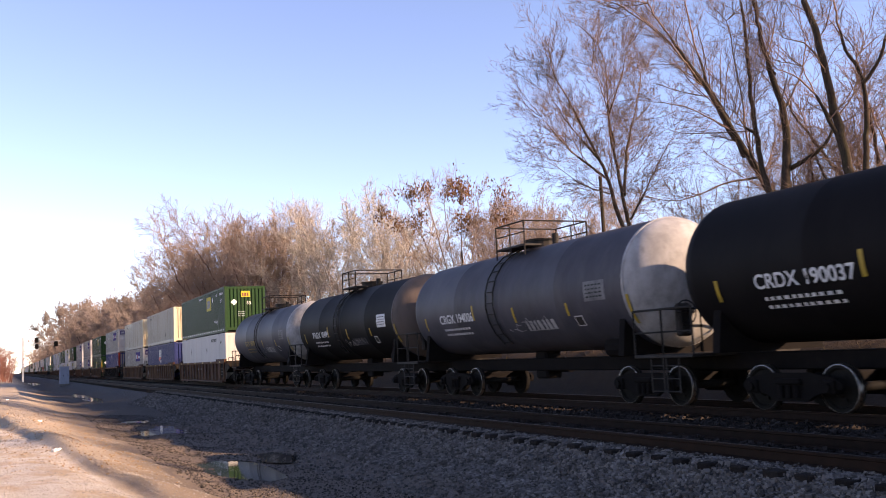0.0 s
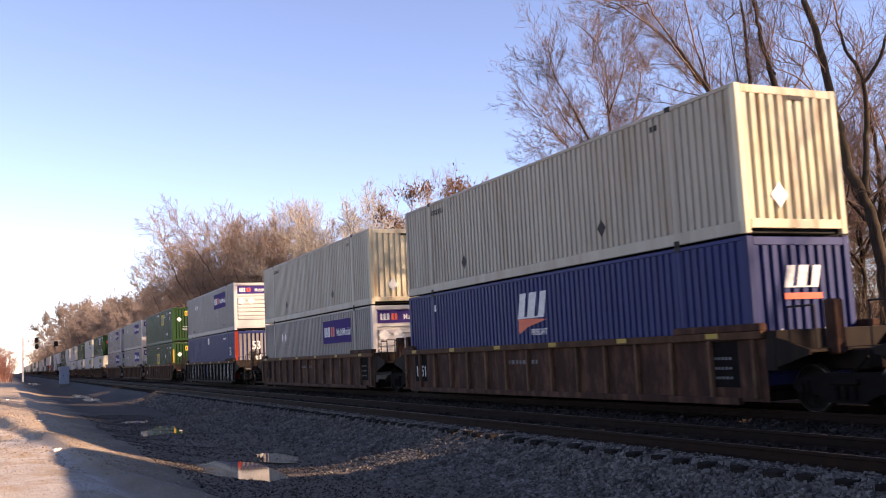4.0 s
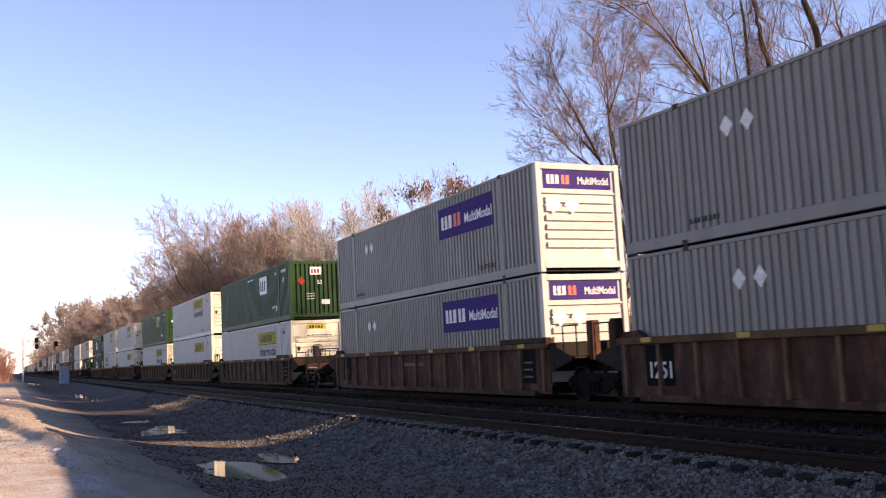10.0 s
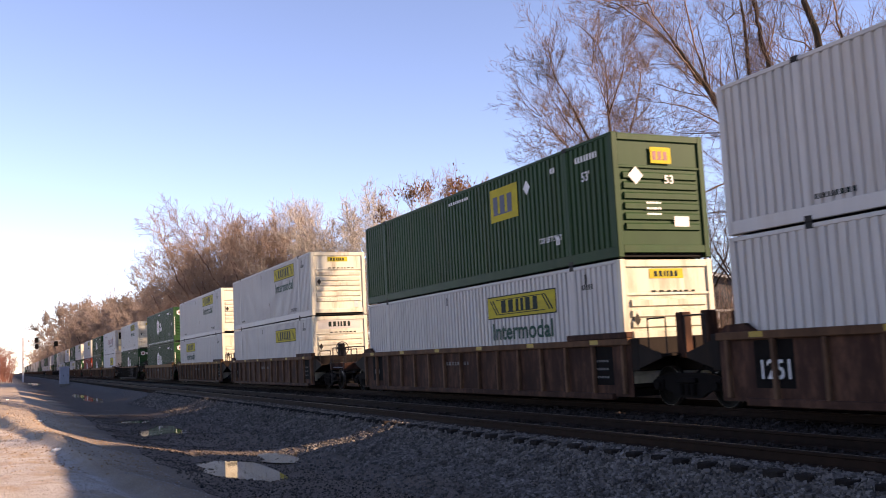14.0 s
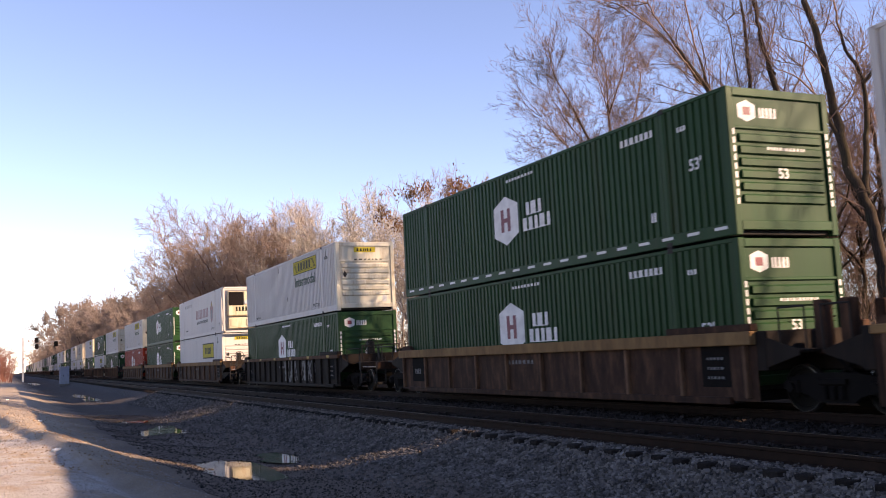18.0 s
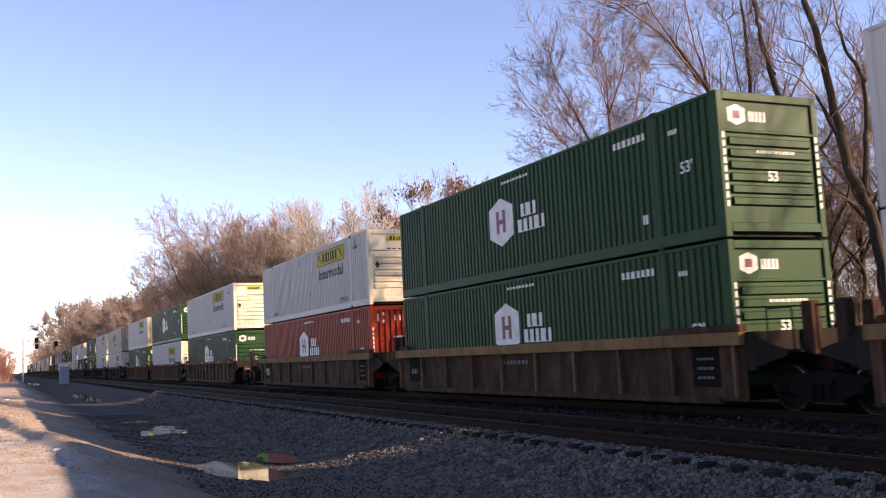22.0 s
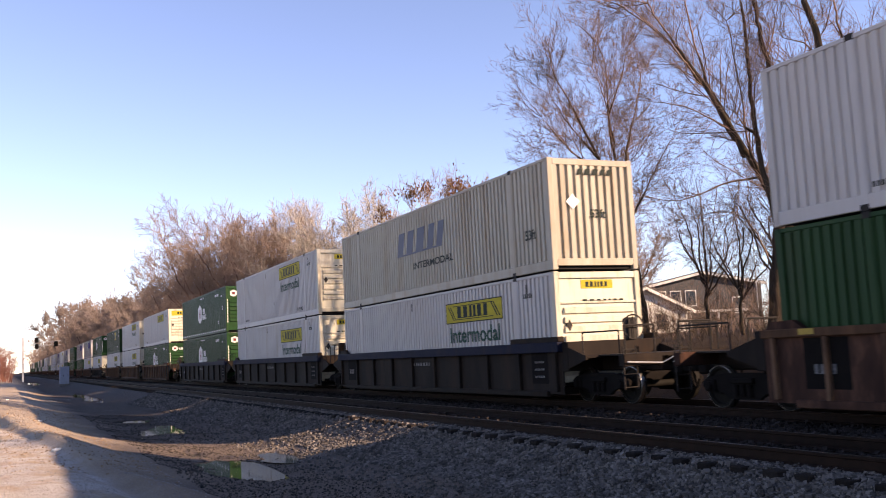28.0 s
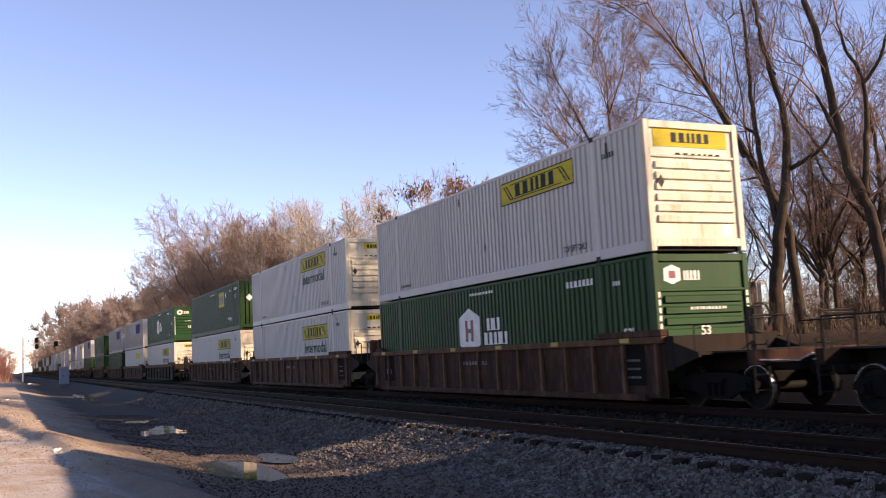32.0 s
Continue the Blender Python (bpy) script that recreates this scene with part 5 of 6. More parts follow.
for k, e in enumerate(sorted(tanks, key=lambda o: o.name)):
    if k in TANK_MARKS:
        s, ink, y = TANK_MARKS[k]
        me, n = letters(s)
        on_tank(e, "lettering", me, ink, y, -0.48, 2.25 / n, 0.27)
        for j in range(2):
            on_tank(e, "marking", blocks(11, 80 + j), ink, y - 0.1, -0.72 - j * 0.17, 1.8, 0.07)
        on_tank(e, "data_panel", strip(), "chalk" if k == 4 else "spray_grey", 1.55, -0.32, 0.85, 0.46)
        for j in range(4):
            on_tank(e, "marking", blocks(5, 70 + j), "ink", 1.48, -0.24 + 0.09 * j, 0.7, 0.035)
        on_tank(e, "placard", strip(), "chalk", 2.2, -0.92, 0.34, 0.28)
        on_tank(e, "placard_face", strip(), "casting", 2.17, -0.895, 0.28, 0.23).location.x = -0.004
        rr = random.Random(40 + k)
        for j in range(5):
            pts, w = [(0.0, rr.uniform(0.2, 0.8))], []
            for _ in range(6):
                pts.append((pts[-1][0] + rr.uniform(0.05, 0.22), min(1, max(0, pts[-1][1] + rr.uniform(-0.6, 0.6)))))
            g = Geo().add([(u + q * 0.02, v + q * 0.035, 0) for u, v in pts for q in (-1, 1)], [(2 * i, 2 * i + 1, 2 * i + 3, 2 * i + 2) for i in range(6)])
            on_tank(e, "graffiti", g.mesh("graffiti"), "spray_white", 5.6 - j * 0.42, -1.0 + rr.uniform(-0.05, 0.1), 0.9, 0.38)
        if k in (3, 4):
            head, n = letters(s)
            on_head(e, head, "chalk", 0.02, 0.42, 1.05 / n, 0.13)
            for j in range(4):
                on_head(e, blocks(7 - j, 86 + j), "chalk", 0.22, 0.26 - 0.12 * j, 0.75 - 0.14 * j, 0.055)
        on_tank(e, "scrape", blocks(7, 85), "grey" if k in (2, 4) else "pale", 4.6, -0.95, 1.5, 0.3)

cars = sorted([o for o in bpy.data.objects if o.name.startswith("well_car")], key=lambda o: o.location.y)
PAINT_MARK = ["spray_blue", "spray_grey", "spray_grey", "spray_white"]
for k, e in enumerate(cars[:27]):
    for j in range(6):
        on_side("reflector", e, plate(), "yellow", 15.6 - j * 2.9, 1.36, 0.34, 0.10, x=-1.497)
    on_side("stencil_panel", e, plate(), "truck", CL - 0.55, 0.45, 0.95, 0.85, x=-1.400)
    on_side("stencil_panel", e, plate(), "truck", 1.15, 0.45, 0.8, 0.85, x=-1.400)
    for j in range(3):
        on_side("marking", e, blocks(5, 90 + j), "spray_grey", 1.0, 0.6 + 0.18 * j, 0.5, 0.05, x=-1.404)
    if k in (1, 4, 5, 8, 16):
        words_side(e, "1251", "chalk", CL - 0.7, 0.62, 0.34, 0.7, x=-1.404)
    else:
        on_side("marking", e, blocks(4, 95), "spray_grey", CL - 0.75, 0.7, 0.5, 0.16, x=-1.404)
    on_side("marking", e, blocks(8, 96), "spray_grey", 9.2, 0.95, 1.6, 0.10, x=-1.400)
    if k in (3, 13):
        rr = random.Random(k)
        for j in range(15 if k == 3 else 8):
            y = (15.3 if k == 3 else 8.2) - j * (1.02 if k == 3 else 0.62)
            g = Geo()
            for stroke in range(3):
                u, v = rr.uniform(0.0, 0.6), rr.uniform(0.0, 0.3)
                du, bend, wide = rr.uniform(-0.35, 0.45), rr.uniform(-0.35, 0.35), rr.uniform(0.07, 0.17)
                pts = [(u + du * s + bend * math.sin(3.1 * s), v + (0.98 - v) * s) for s in np.linspace(0, 1, 8)]
                g.add([(p + q * wide * (0.6 + 0.4 * math.sin(2.6 * i)), r, 0.0012 * stroke) for i, (p, r) in enumerate(pts) for q in (-1, 1)],
                      [(2 * i, 2 * i + 1, 2 * i + 3, 2 * i + 2) for i in range(7)])
            on_side("graffiti", e, g.mesh("graffiti"), PAINT_MARK[rr.randrange(4)] if k == 3 else "spray_grey", y, 0.28, 1.05, 1.02, x=-1.401)


# ================= trees =================
def curve(points, step, wobble, rng):
    """A smooth line through a stem's points, with small crooks."""
    p = np.array([points[0], *points, points[-1]], float)
    out = []
    for a, b, c, d in zip(p, p[1:], p[2:], p[3:]):
        n = max(2, int(np.linalg.norm(c - b) / step))
        t = np.arange(n)[:, None] / n
        out.append(0.5 * (2 * b + (c - a) * t + (2 * a - 5 * b + 4 * c - d) * t ** 2 + (3 * b - a - 3 * c + d) * t ** 3))
    out = np.concatenate(out + [p[-1:]])
    crook = np.cumsum(rng.normal(size=out.shape) * wobble, 0)
    crook -= np.linspace(0, 1, len(out))[:, None] * crook[-1]
    return out + crook


def unit(v):
    return v / (np.linalg.norm(v, axis=-1, keepdims=True) + 1e-9)


def limbs(seed, stems, heart, kids=(8, 6, 4), spacing=0.36, first=2.6, ratio=0.50, tip=0.006, spread=(0.45, 1.05), rise=0.03, low=0.0, crook=0.16, wobble=0.022):
    """The limbs of a bare tree as rows (start, end, two radii). stems: (points, thick radius, thin radius). Boughs leave the stems at acute angles,
    branch again level by level and end in fine twigs; heart is the middle of the crown, from which they spread."""
    rng = np.random.default_rng(seed)
    heart = np.array(heart, float)
    rows, P, D, L, R = [], [], [], [], []
    for points, thick, thin in stems:
        line = curve(points, 0.30, wobble, rng)
        n = len(line) - 1
        rad = thick + (thin - thick) * (np.arange(n + 1) / n) ** 0.8
        rows.append(np.column_stack([line[:-1], line[1:], rad[:-1], rad[1:]]))
        way = unit(np.diff(line, axis=0))
        run = np.concatenate([[0], np.cumsum(np.linalg.norm(np.diff(line, axis=0), axis=1))])
        s = run[-1] * 0.16
        while s < run[-1]:
            i = min(n - 1, int(np.searchsorted(run, s)))
            if line[i][2] > low:
                P.append(line[i])
                D.append(way[i])
                L.append(first * rng.uniform(0.55, 1.25) * (1.0 - 0.5 * s / run[-1]))
                R.append(max(tip * 1.6, min(rad[i] * 0.5, 0.030)))
            s += spacing * rng.uniform(0.5, 1.5)
        for _ in range(3):
            P.append(line[-1])
            D.append(way[-1])
            L.append(first * rng.uniform(0.6, 0.9))
            R.append(thin)
    P, D, L, R = np.array(P), np.array(D), np.array(L), np.array(R)
    lean = spread
    for level in range(len(kids) + 1):
        out = unit(P - heart)
        u = unit(rng.normal(size=P.shape) + 0.8 * out + np.array([0, 0, 0.1]))
        u = unit(u - D * np.sum(u * D, 1, keepdims=True))
        a = rng.uniform(*lean, (len(P), 1))
        d = unit(D * np.cos(a) + u * np.sin(a))
        n = (6, 4, 3, 2, 2)[level]
        line, at = [P], P
        for k in range(n):
            d = unit(d + rng.normal(size=d.shape) * crook + np.array([0, 0, rise]))
            at = at + d * (L / n)[:, None]
            line.append(at)
        thin = np.maximum(tip, R * 0.40)
        for k in range(n):
            ra, rb = R + (thin - R) * k / n, R + (thin - R) * (k + 1) / n
            rows.append(np.column_stack([line[k], line[k + 1], ra, rb]))
        if level == len(kids):
            break
        line = np.array(line)
        c = kids[level]
        P2, D2, L2, R2 = [], [], [], []
        for j in range(c):
            f = np.clip((j + rng.uniform(0.1, 1.0, len(P))) / c, 0.12, 0.999)
            k = (f * n).astype(int)
            w = (f * n - k)[:, None]
            i = np.arange(len(P))
            P2.append(line[k, i] * (1 - w) + line[k + 1, i] * w)
            D2.append(unit(line[k + 1, i] - line[k, i]))
            L2.append(L * ratio * rng.uniform(0.6, 1.3, len(P)) * (1.05 - 0.35 * f))
            R2.append(np.maximum(tip, (R + (thin - R) * f) * 0.62))
        P, D, L, R = np.concatenate(P2), np.concatenate(D2), np.concatenate(L2), np.concatenate(R2)
    return np.concatenate(rows)


def tubes(segs, n):
    """Limbs as a mesh of open n-sided tubes."""
    p, q, ra, rb = segs[:, :3], segs[:, 3:6], segs[:, 6], segs[:, 7]
    d = q - p
    d = d / (np.linalg.norm(d, axis=1, keepdims=True) + 1e-9)
    a = np.cross(d, np.where(np.abs(d[:, 2:3]) > 0.9, np.array([[1.0, 0, 0]]), np.array([[0, 0, 1.0]])))
    a /= np.linalg.norm(a, axis=1, keepdims=True) + 1e-9
    b = np.cross(d, a)
    w = 2 * np.pi * np.arange(n) / n
    o = a[:, None] * np.cos(w)[None, :, None] + b[:, None] * np.sin(w)[None, :, None]
    v = np.concatenate([p[:, None] + o * ra[:, None, None], (q + d * 0.3 * rb[:, None])[:, None] + o * rb[:, None, None]], 1).reshape(-1, 3)
    k = np.arange(n)
    f = np.stack([k, (k + 1) % n, n + (k + 1) % n, n + k], 1)
    f = (f[None] + (2 * n * np.arange(len(segs)))[:, None, None]).reshape(-1, 4)
    me = bpy.data.meshes.new("limbs")
    me.vertices.add(len(v))
    me.vertices.foreach_set("co", v.ravel())
    me.loops.add(f.size)
    me.loops.foreach_set("vertex_index", f.ravel().astype(np.int32))
    me.polygons.add(len(f))
    me.polygons.foreach_set("loop_start", (4 * np.arange(len(f))).astype(np.int32))
    me.polygons.foreach_set("use_smooth", np.ones(len(f), bool))
    me.update(calc_edges=True)
    return me


def tree_meshes(segs, floor=0.007):
    segs[:, 6:] = np.maximum(segs[:, 6:], floor)
    thick = segs[:, 6] > 0.05
    return tubes(segs[thick], 7), tubes(segs[~thick], 3)


def tree(name, at, meshes, label, group, bark="bark", twig="twig", turn=0.0, size=1.0):
    e = empty(name, Matrix.Translation((at[0], at[1], float(ground_z(np.array(at[0]), np.array(at[1]))) - 0.1)) @ pose(0, 0, 0, 0, 0, turn) @ Matrix.Scale(size, 4), label, "tree", group)
    part("trunk", meshes[0], bark, e)
    part("crown", meshes[1], twig, e)
    return e


fan = tree_meshes(limbs(21, [
    ([(0.9, 0, 0), (0.35, 0, 4.5), (-0.15, 0, 6.6), (-0.5, 0, 8.2), (-1.3, 0.2, 10.5), (-2.1, 0.5, 12.6), (-2.8, 0.6, 14.3)], 0.20, 0.022),
    ([(1.2, 0.5, 0), (0.75, 0.4, 5.2), (0.25, 0.2, 8.6), (-0.1, 0, 11.6), (-0.1, -0.3, 13.6), (-0.5, -0.4, 15.0)], 0.19, 0.022),
    ([(-0.5, 0, 8.2), (-1.8, -0.5, 9.2), (-2.8, -0.8, 10.3), (-3.6, -1.0, 11.2)], 0.075, 0.018),
    ([(0.45, 0.3, 7.3), (0.9, 1.0, 10.0), (1.7, 1.6, 12.4), (2.1, 1.8, 14.0)], 0.10, 0.02),
    ([(0.7, 0.4, 6.1), (1.8, -0.6, 8.3), (2.9, -1.2, 10.2)], 0.07, 0.016),
    ([(-0.8, 0, 9.2), (-1.9, 0.8, 11.2), (-2.8, 1.2, 12.8)], 0.07, 0.018),
    ([(-0.1, 0, 11.4), (0.6, -0.8, 13.4), (0.9, -1.1, 14.6)], 0.06, 0.018),
    ([(0.1, 0.1, 9.8), (-0.5, -1.6, 11.5), (-1.2, -2.4, 13.2)], 0.06, 0.018),
    ([(-0.3, 0, 7.4), (-1.5, 0.6, 8.0), (-2.6, 0.8, 8.9)], 0.05, 0.014)],
    (-0.6, 0, 8.2), (7, 6, 3), 0.58, 3.0, 0.60, 0.0048, low=6.2, crook=0.12), 0.0050)
arching = tree_meshes(limbs(33, [
    ([(0.9, 0, 0), (0.6, 0, 3.0), (0.45, 0, 4.4), (-0.25, 0, 6.0), (-1.2, 0, 8.0), (-2.2, 0, 9.9), (-3.1, 0.2, 11.6), (-4.0, 0.3, 13.4)], 0.24, 0.03),
    ([(-1.05, 0, 7.6), (-1.6, 0.4, 9.2), (-2.1, 0.8, 11.5), (-2.3, 1.0, 14.0)], 0.085, 0.025),
    ([(-1.25, 0, 8.0), (-2.8, -0.5, 8.8), (-4.4, -0.8, 9.1)], 0.05, 0.014),
    ([(-0.3, 0, 6.1), (-1.8, -0.5, 5.8), (-3.6, -0.8, 5.2), (-4.8, -0.9, 5.4)], 0.055, 0.014),
    ([(-0.7, 0, 6.9), (-1.4, 0.9, 9.4), (-2.9, 1.5, 12.0), (-4.6, 1.8, 13.8)], 0.10, 0.025),
    ([(-2.2, 0, 9.9), (-3.6, -0.9, 11.4), (-4.9, -1.5, 12.4)], 0.06, 0.018),
    ([(0.3, 0, 4.9), (-0.8, -1.0, 6.9), (-1.2, -1.5, 9.0), (-1.6, -1.8, 11.8)], 0.075, 0.02)],
    (-0.6, 0, 6.0), (6, 5, 3), 0.85, 3.6, 0.60, 0.0044, low=4.6, crook=0.14), 0.0044)
twin = tree_meshes(limbs(45, [
    ([(-1.1, 0, 0), (-0.75, 0, 2.2), (-0.35, 0, 4.6), (-0.05, 0, 6.2), (-0.05, 0, 8.1), (-0.25, 0, 9.6), (-0.6, 0, 11.4), (-0.85, 0, 14.0)], 0.29, 0.04),
    ([(-0.55, 0, 3.4), (-0.95, 0.2, 5.6), (-1.0, 0.3, 7.7), (-1.05, 0.3, 10.1), (-1.3, 0.4, 12.5), (-1.5, 0.5, 14.4)], 0.14, 0.035),
    ([(-1.0, 0.3, 7.5), (-1.45, 0.1, 7.65), (-1.75, 0, 8.1)], 0.085, 0.02),
    ([(-0.05, 0, 6.0), (0.9, -0.4, 6.6), (1.5, -0.6, 7.4), (2.3, -0.8, 8.7)], 0.10, 0.02),
    ([(-0.05, 0, 8.1), (0.7, 0.4, 9.1), (1.3, 0.7, 11.0)], 0.06, 0.018),
    ([(-0.9, 0, 2.2), (-1.5, -0.4, 3.6), (-2.4, -0.7, 4.4)], 0.06, 0.014),
    ([(-0.25, 0, 9.6), (-1.0, -0.9, 11.2), (-1.2, -1.2, 13.4)], 0.06, 0.02)],
    (-0.4, 0, 6.5), (5, 4, 3), 1.0, 3.2, 0.60, 0.0046, low=3.6, crook=0.17, wobble=0.03), 0.0044)
stout = tree_meshes(limbs(51, [
    ([(0.75, 0, 0), (0.65, 0, 2.2), (0.40, 0, 4.1), (-0.2, 0, 5.7), (-0.4, 0, 7.5), (-0.8, 0, 10.0), (-1.2, 0, 12.0), (-1.6, 0, 14.5)], 0.25, 0.08),
    ([(-0.5, 0, 6.7), (-1.2, -0.3, 8.1), (-1.9, -0.4, 8.8), (-2.6, -0.6, 9.0)], 0.085, 0.018),
    ([(-0.65, 0, 9.3), (-1.15, 0.3, 10.1), (-1.9, 0.4, 10.4)], 0.06, 0.016),
    ([(0.3, 0, 4.6), (0.6, 0.2, 6.4), (0.75, 0.3, 8.8), (0.2, 0.4, 10.3), (0.0, 0.5, 12.4)], 0.13, 0.03),
    ([(0.75, 0.3, 8.6), (1.5, 0.1, 9.8), (2.0, 0, 11.9)], 0.08, 0.02),
    ([(0.3, 0, 4.4), (1.5, -0.6, 5.4), (2.6, -1.0, 6.2)], 0.05, 0.014)],
    (0, 0, 6.5), (5, 4, 3), 1.1, 3.0, 0.60, 0.0044, low=3.4, crook=0.17, wobble=0.03), 0.0042)
NEAR_LABEL = "tall bare deciduous tree with grey-brown bark and fine twigs"
for at, m, turn, size in (((27.48, 38.37), fan, -24.6, 1.0), ((26.69, 27.42), arching, -24.6, 1.0), ((25.99, 25.47), twin, -24.6, 1.0), ((26.41, 22.96), stout, -24.6, 1.0),
                          ((28.8, 18.0), fan, 120, 0.95), ((27.0, 13.4), twin, 150, 0.98), ((28.5, -1.6), stout, 100, 0.95)):
    tree("bare_tree", at, m, NEAR_LABEL, "bare trees behind the track", turn=turn, size=size)


def woodland(seed, wide, base, first, kids, tip, spacing, boughs=6):
    """A tree of the woods, 17.4 m high: a trunk that parts into rising, crooked boughs."""
    q = random.Random(seed)
    lean = q.uniform(-0.5, 0.5)
    stems = [([(0, 0, 0), (lean * 0.5, 0, base), (lean, q.uniform(-0.4, 0.4), 8.5), (lean + q.uniform(-1.2, 1.2), 0, 13.6)], 0.24, 0.03)]
    for k in range(boughs):
        a, h = 6.28 * (k + q.uniform(0, 0.7)) / boughs, base + q.uniform(-0.6, 3.2)
        r = wide * q.uniform(0.7, 1.0)
        up = q.uniform(5.0, 9.5)
        stems.append(([(lean * 0.5, 0, h), (0.38 * r * math.cos(a), 0.38 * r * math.sin(a), h + 0.30 * up), (0.72 * r * math.cos(a + 0.2), 0.72 * r * math.sin(a + 0.2), h + 0.62 * up),
                       (r * math.cos(a), r * math.sin(a), min(15.2, h + up))], 0.12, 0.03))
    return limbs(seed, stems, (0, 0, base + 2.5), kids, spacing, first, 0.60, tip, low=base * 0.55, crook=0.14, wobble=0.04)


mid = [tree_meshes(woodland(60 + k, (5.2, 6.2, 4.8, 5.8)[k], (4.2, 3.4, 4.8, 3.8)[k], 3.4, (6, 6), 0.014, 0.8, 7), 0.0145) for k in range(4)]
young = [tree_meshes(woodland(90 + k, 4.6, 2.6, 3.4, (5, 5), 0.0075, 0.9, 7), 0.0075) for k in range(2)]
for k, (at, h) in enumerate((((31.5, 37.0), 0.52), ((34.0, 34.5), 0.6), ((35.5, 31.0), 0.62), ((33.0, 30.5), 0.55), ((37.0, 29.0), 0.72), ((34.5, 26.5), 0.66), ((30.0, 33.0), 0.42),
                             ((33.0, 28.0), 0.85), ((31.5, 29.5), 0.6), ((36.0, 34.0), 0.7))):
    tree("young_tree", at, young[k % 2], "young bare tree with many thin rising stems", "young trees behind the track", turn=67 * k, size=h)
WOODS_LABEL = "bare brown deciduous tree in the woods along the track"
PALE_LABEL = "slender pale-barked bare tree in the woods"
rng = random.Random(5)
spots = []
for px, py, h in ((19.6, 107, 19.2), (22.0, 101, 18.4), (26.0, 100, 18.0), (24.5, 113, 18.2), (30.5, 104, 16), (21.5, 122, 18.0), (20.3, 135, 17.5), (27.5, 108, 17), (23.5, 96, 16), (25.0, 104, 17.5), (28.5, 99, 16.5), (22.5, 112, 17.0), (24.0, 128, 17.5), (26.0, 140, 17.0)):
    spots.append((px, py, h, 0))
for px, py, h in ((28.0, 90, 16.4), (29.9, 86, 15.6), (32.0, 80, 17.2), (26.5, 95, 14.5), (34.5, 84, 14.0), (30.6, 74, 12.8)):
    spots.append((px, py, h, 1))
for px, py, h in ((32.5, 60, 12.0), (35.0, 66, 12.0), (31.5, 52, 10.0), (38.0, 58, 12.5), (36, 50, 10.5)):
    spots.append((px, py, h, 2))
for k in range(10):
    yy = 45 + 150 * (k / 10) ** 1.2
    spots.append((rng.uniform(36, 62) + 0.02 * yy, yy + rng.uniform(-4, 4), rng.uniform(9.0, 13.0), 0))
for px, py, h in ((19.5, 258, 19), (20.0, 292, 19), (22, 228, 17), (25, 258, 19), (28, 292, 20), (23, 196, 15), (27, 212, 16.5), (31, 240, 18), (22.5, 165, 13.5), (26, 172, 14.5),
                  (23, 142, 13.5), (27.5, 150, 14.5), (30, 185, 15), (33, 160, 14)):
    spots.append((px, py, h, 3))
for px, py, h in ((20.0, 432, 29.5), (22.0, 380, 29.0), (25.0, 352, 26.8), (23.0, 300, 22.5), (27.0, 274, 20.8), (24.0, 214, 17.2), (31.0, 390, 28.0), (26.0, 202, 18.3)):
    spots.append((px, py, h, 3))
for k in range(4):
    spots.append((rng.uniform(46, 95), rng.uniform(30, 80), rng.uniform(9, 13), 0))
dense = [tree_meshes(woodland(70 + k, 6.4, 2.4, 3.3, (7, 6), 0.028, 0.85, 8), 0.036) for k in range(2)]
for k, (px, py, h, style) in enumerate(spots):
    m = dense[k % 2] if style == 3 else mid[k % 4]
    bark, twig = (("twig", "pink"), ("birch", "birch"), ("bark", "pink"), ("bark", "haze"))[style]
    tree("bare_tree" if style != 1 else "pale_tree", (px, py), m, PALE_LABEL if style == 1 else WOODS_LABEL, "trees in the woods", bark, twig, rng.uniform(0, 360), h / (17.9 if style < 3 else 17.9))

# the tree that keeps its russet leaves
stems = []
for k in range(8):
    w = -4.4 + 1.15 * k
    top = 10.6 - 0.16 * abs(w + 0.5) ** 1.6
    stems.append(([(0.05 * w, 0, 0 if k == 4 else 0.8), (0.18 * w, 0.2 * math.sin(k), 2.8), (0.55 * w, 0.5 * math.sin(2 * k), 0.6 * top), (w, 0.9 * math.sin(2 * k), top)], 0.12 if k == 4 else 0.08, 0.018))
segs = limbs(77, stems, (0, 0, 3.5), (5, 5), 0.8, 2.4, 0.58, 0.009, low=2.5)
lm = tree_meshes(segs.copy(), 0.0095)
oak = tree("leafy_tree", (28.3, 58.0), lm, "tree with russet dead leaves still hanging on its twigs", "", "bark", "pink", turn=-24.6)
lr = np.random.default_rng(9)
tips = segs[(segs[:, 6] < 0.022) & (segs[:, 5] > 8.0)]
tips = tips[np.sin(tips[:, 3] * 2.3 + 1.0) + np.sin(tips[:, 4] * 2.1) + np.sin(tips[:, 5] * 2.9) + 0.22 * (tips[:, 5] - 9.5) > 0.75]
tips = tips[lr.permutation(len(tips))[:420]]
g = Geo()
for row in tips:
    for _ in range(6):
        c = row[3:6] + lr.normal(size=3) * 0.20 - np.array([0, 0, lr.uniform(0, 0.35)])
        u, w = lr.normal(size=3) * np.array([0.5, 0.5, 1.0]), lr.normal(size=3)
        u, w = 0.13 * u / np.linalg.norm(u), 0.055 * w / np.linalg.norm(w)
        g.add([tuple(c - u), tuple(c + w), tuple(c + u), tuple(c - w)], [(0, 1, 2, 3)])
me = bpy.data.meshes.new("leaves")
me.from_pydata(g.v, [], g.f)
tagged(part("leaves", me, "oak", oak, "russet dead leaves"), kind="stuff")


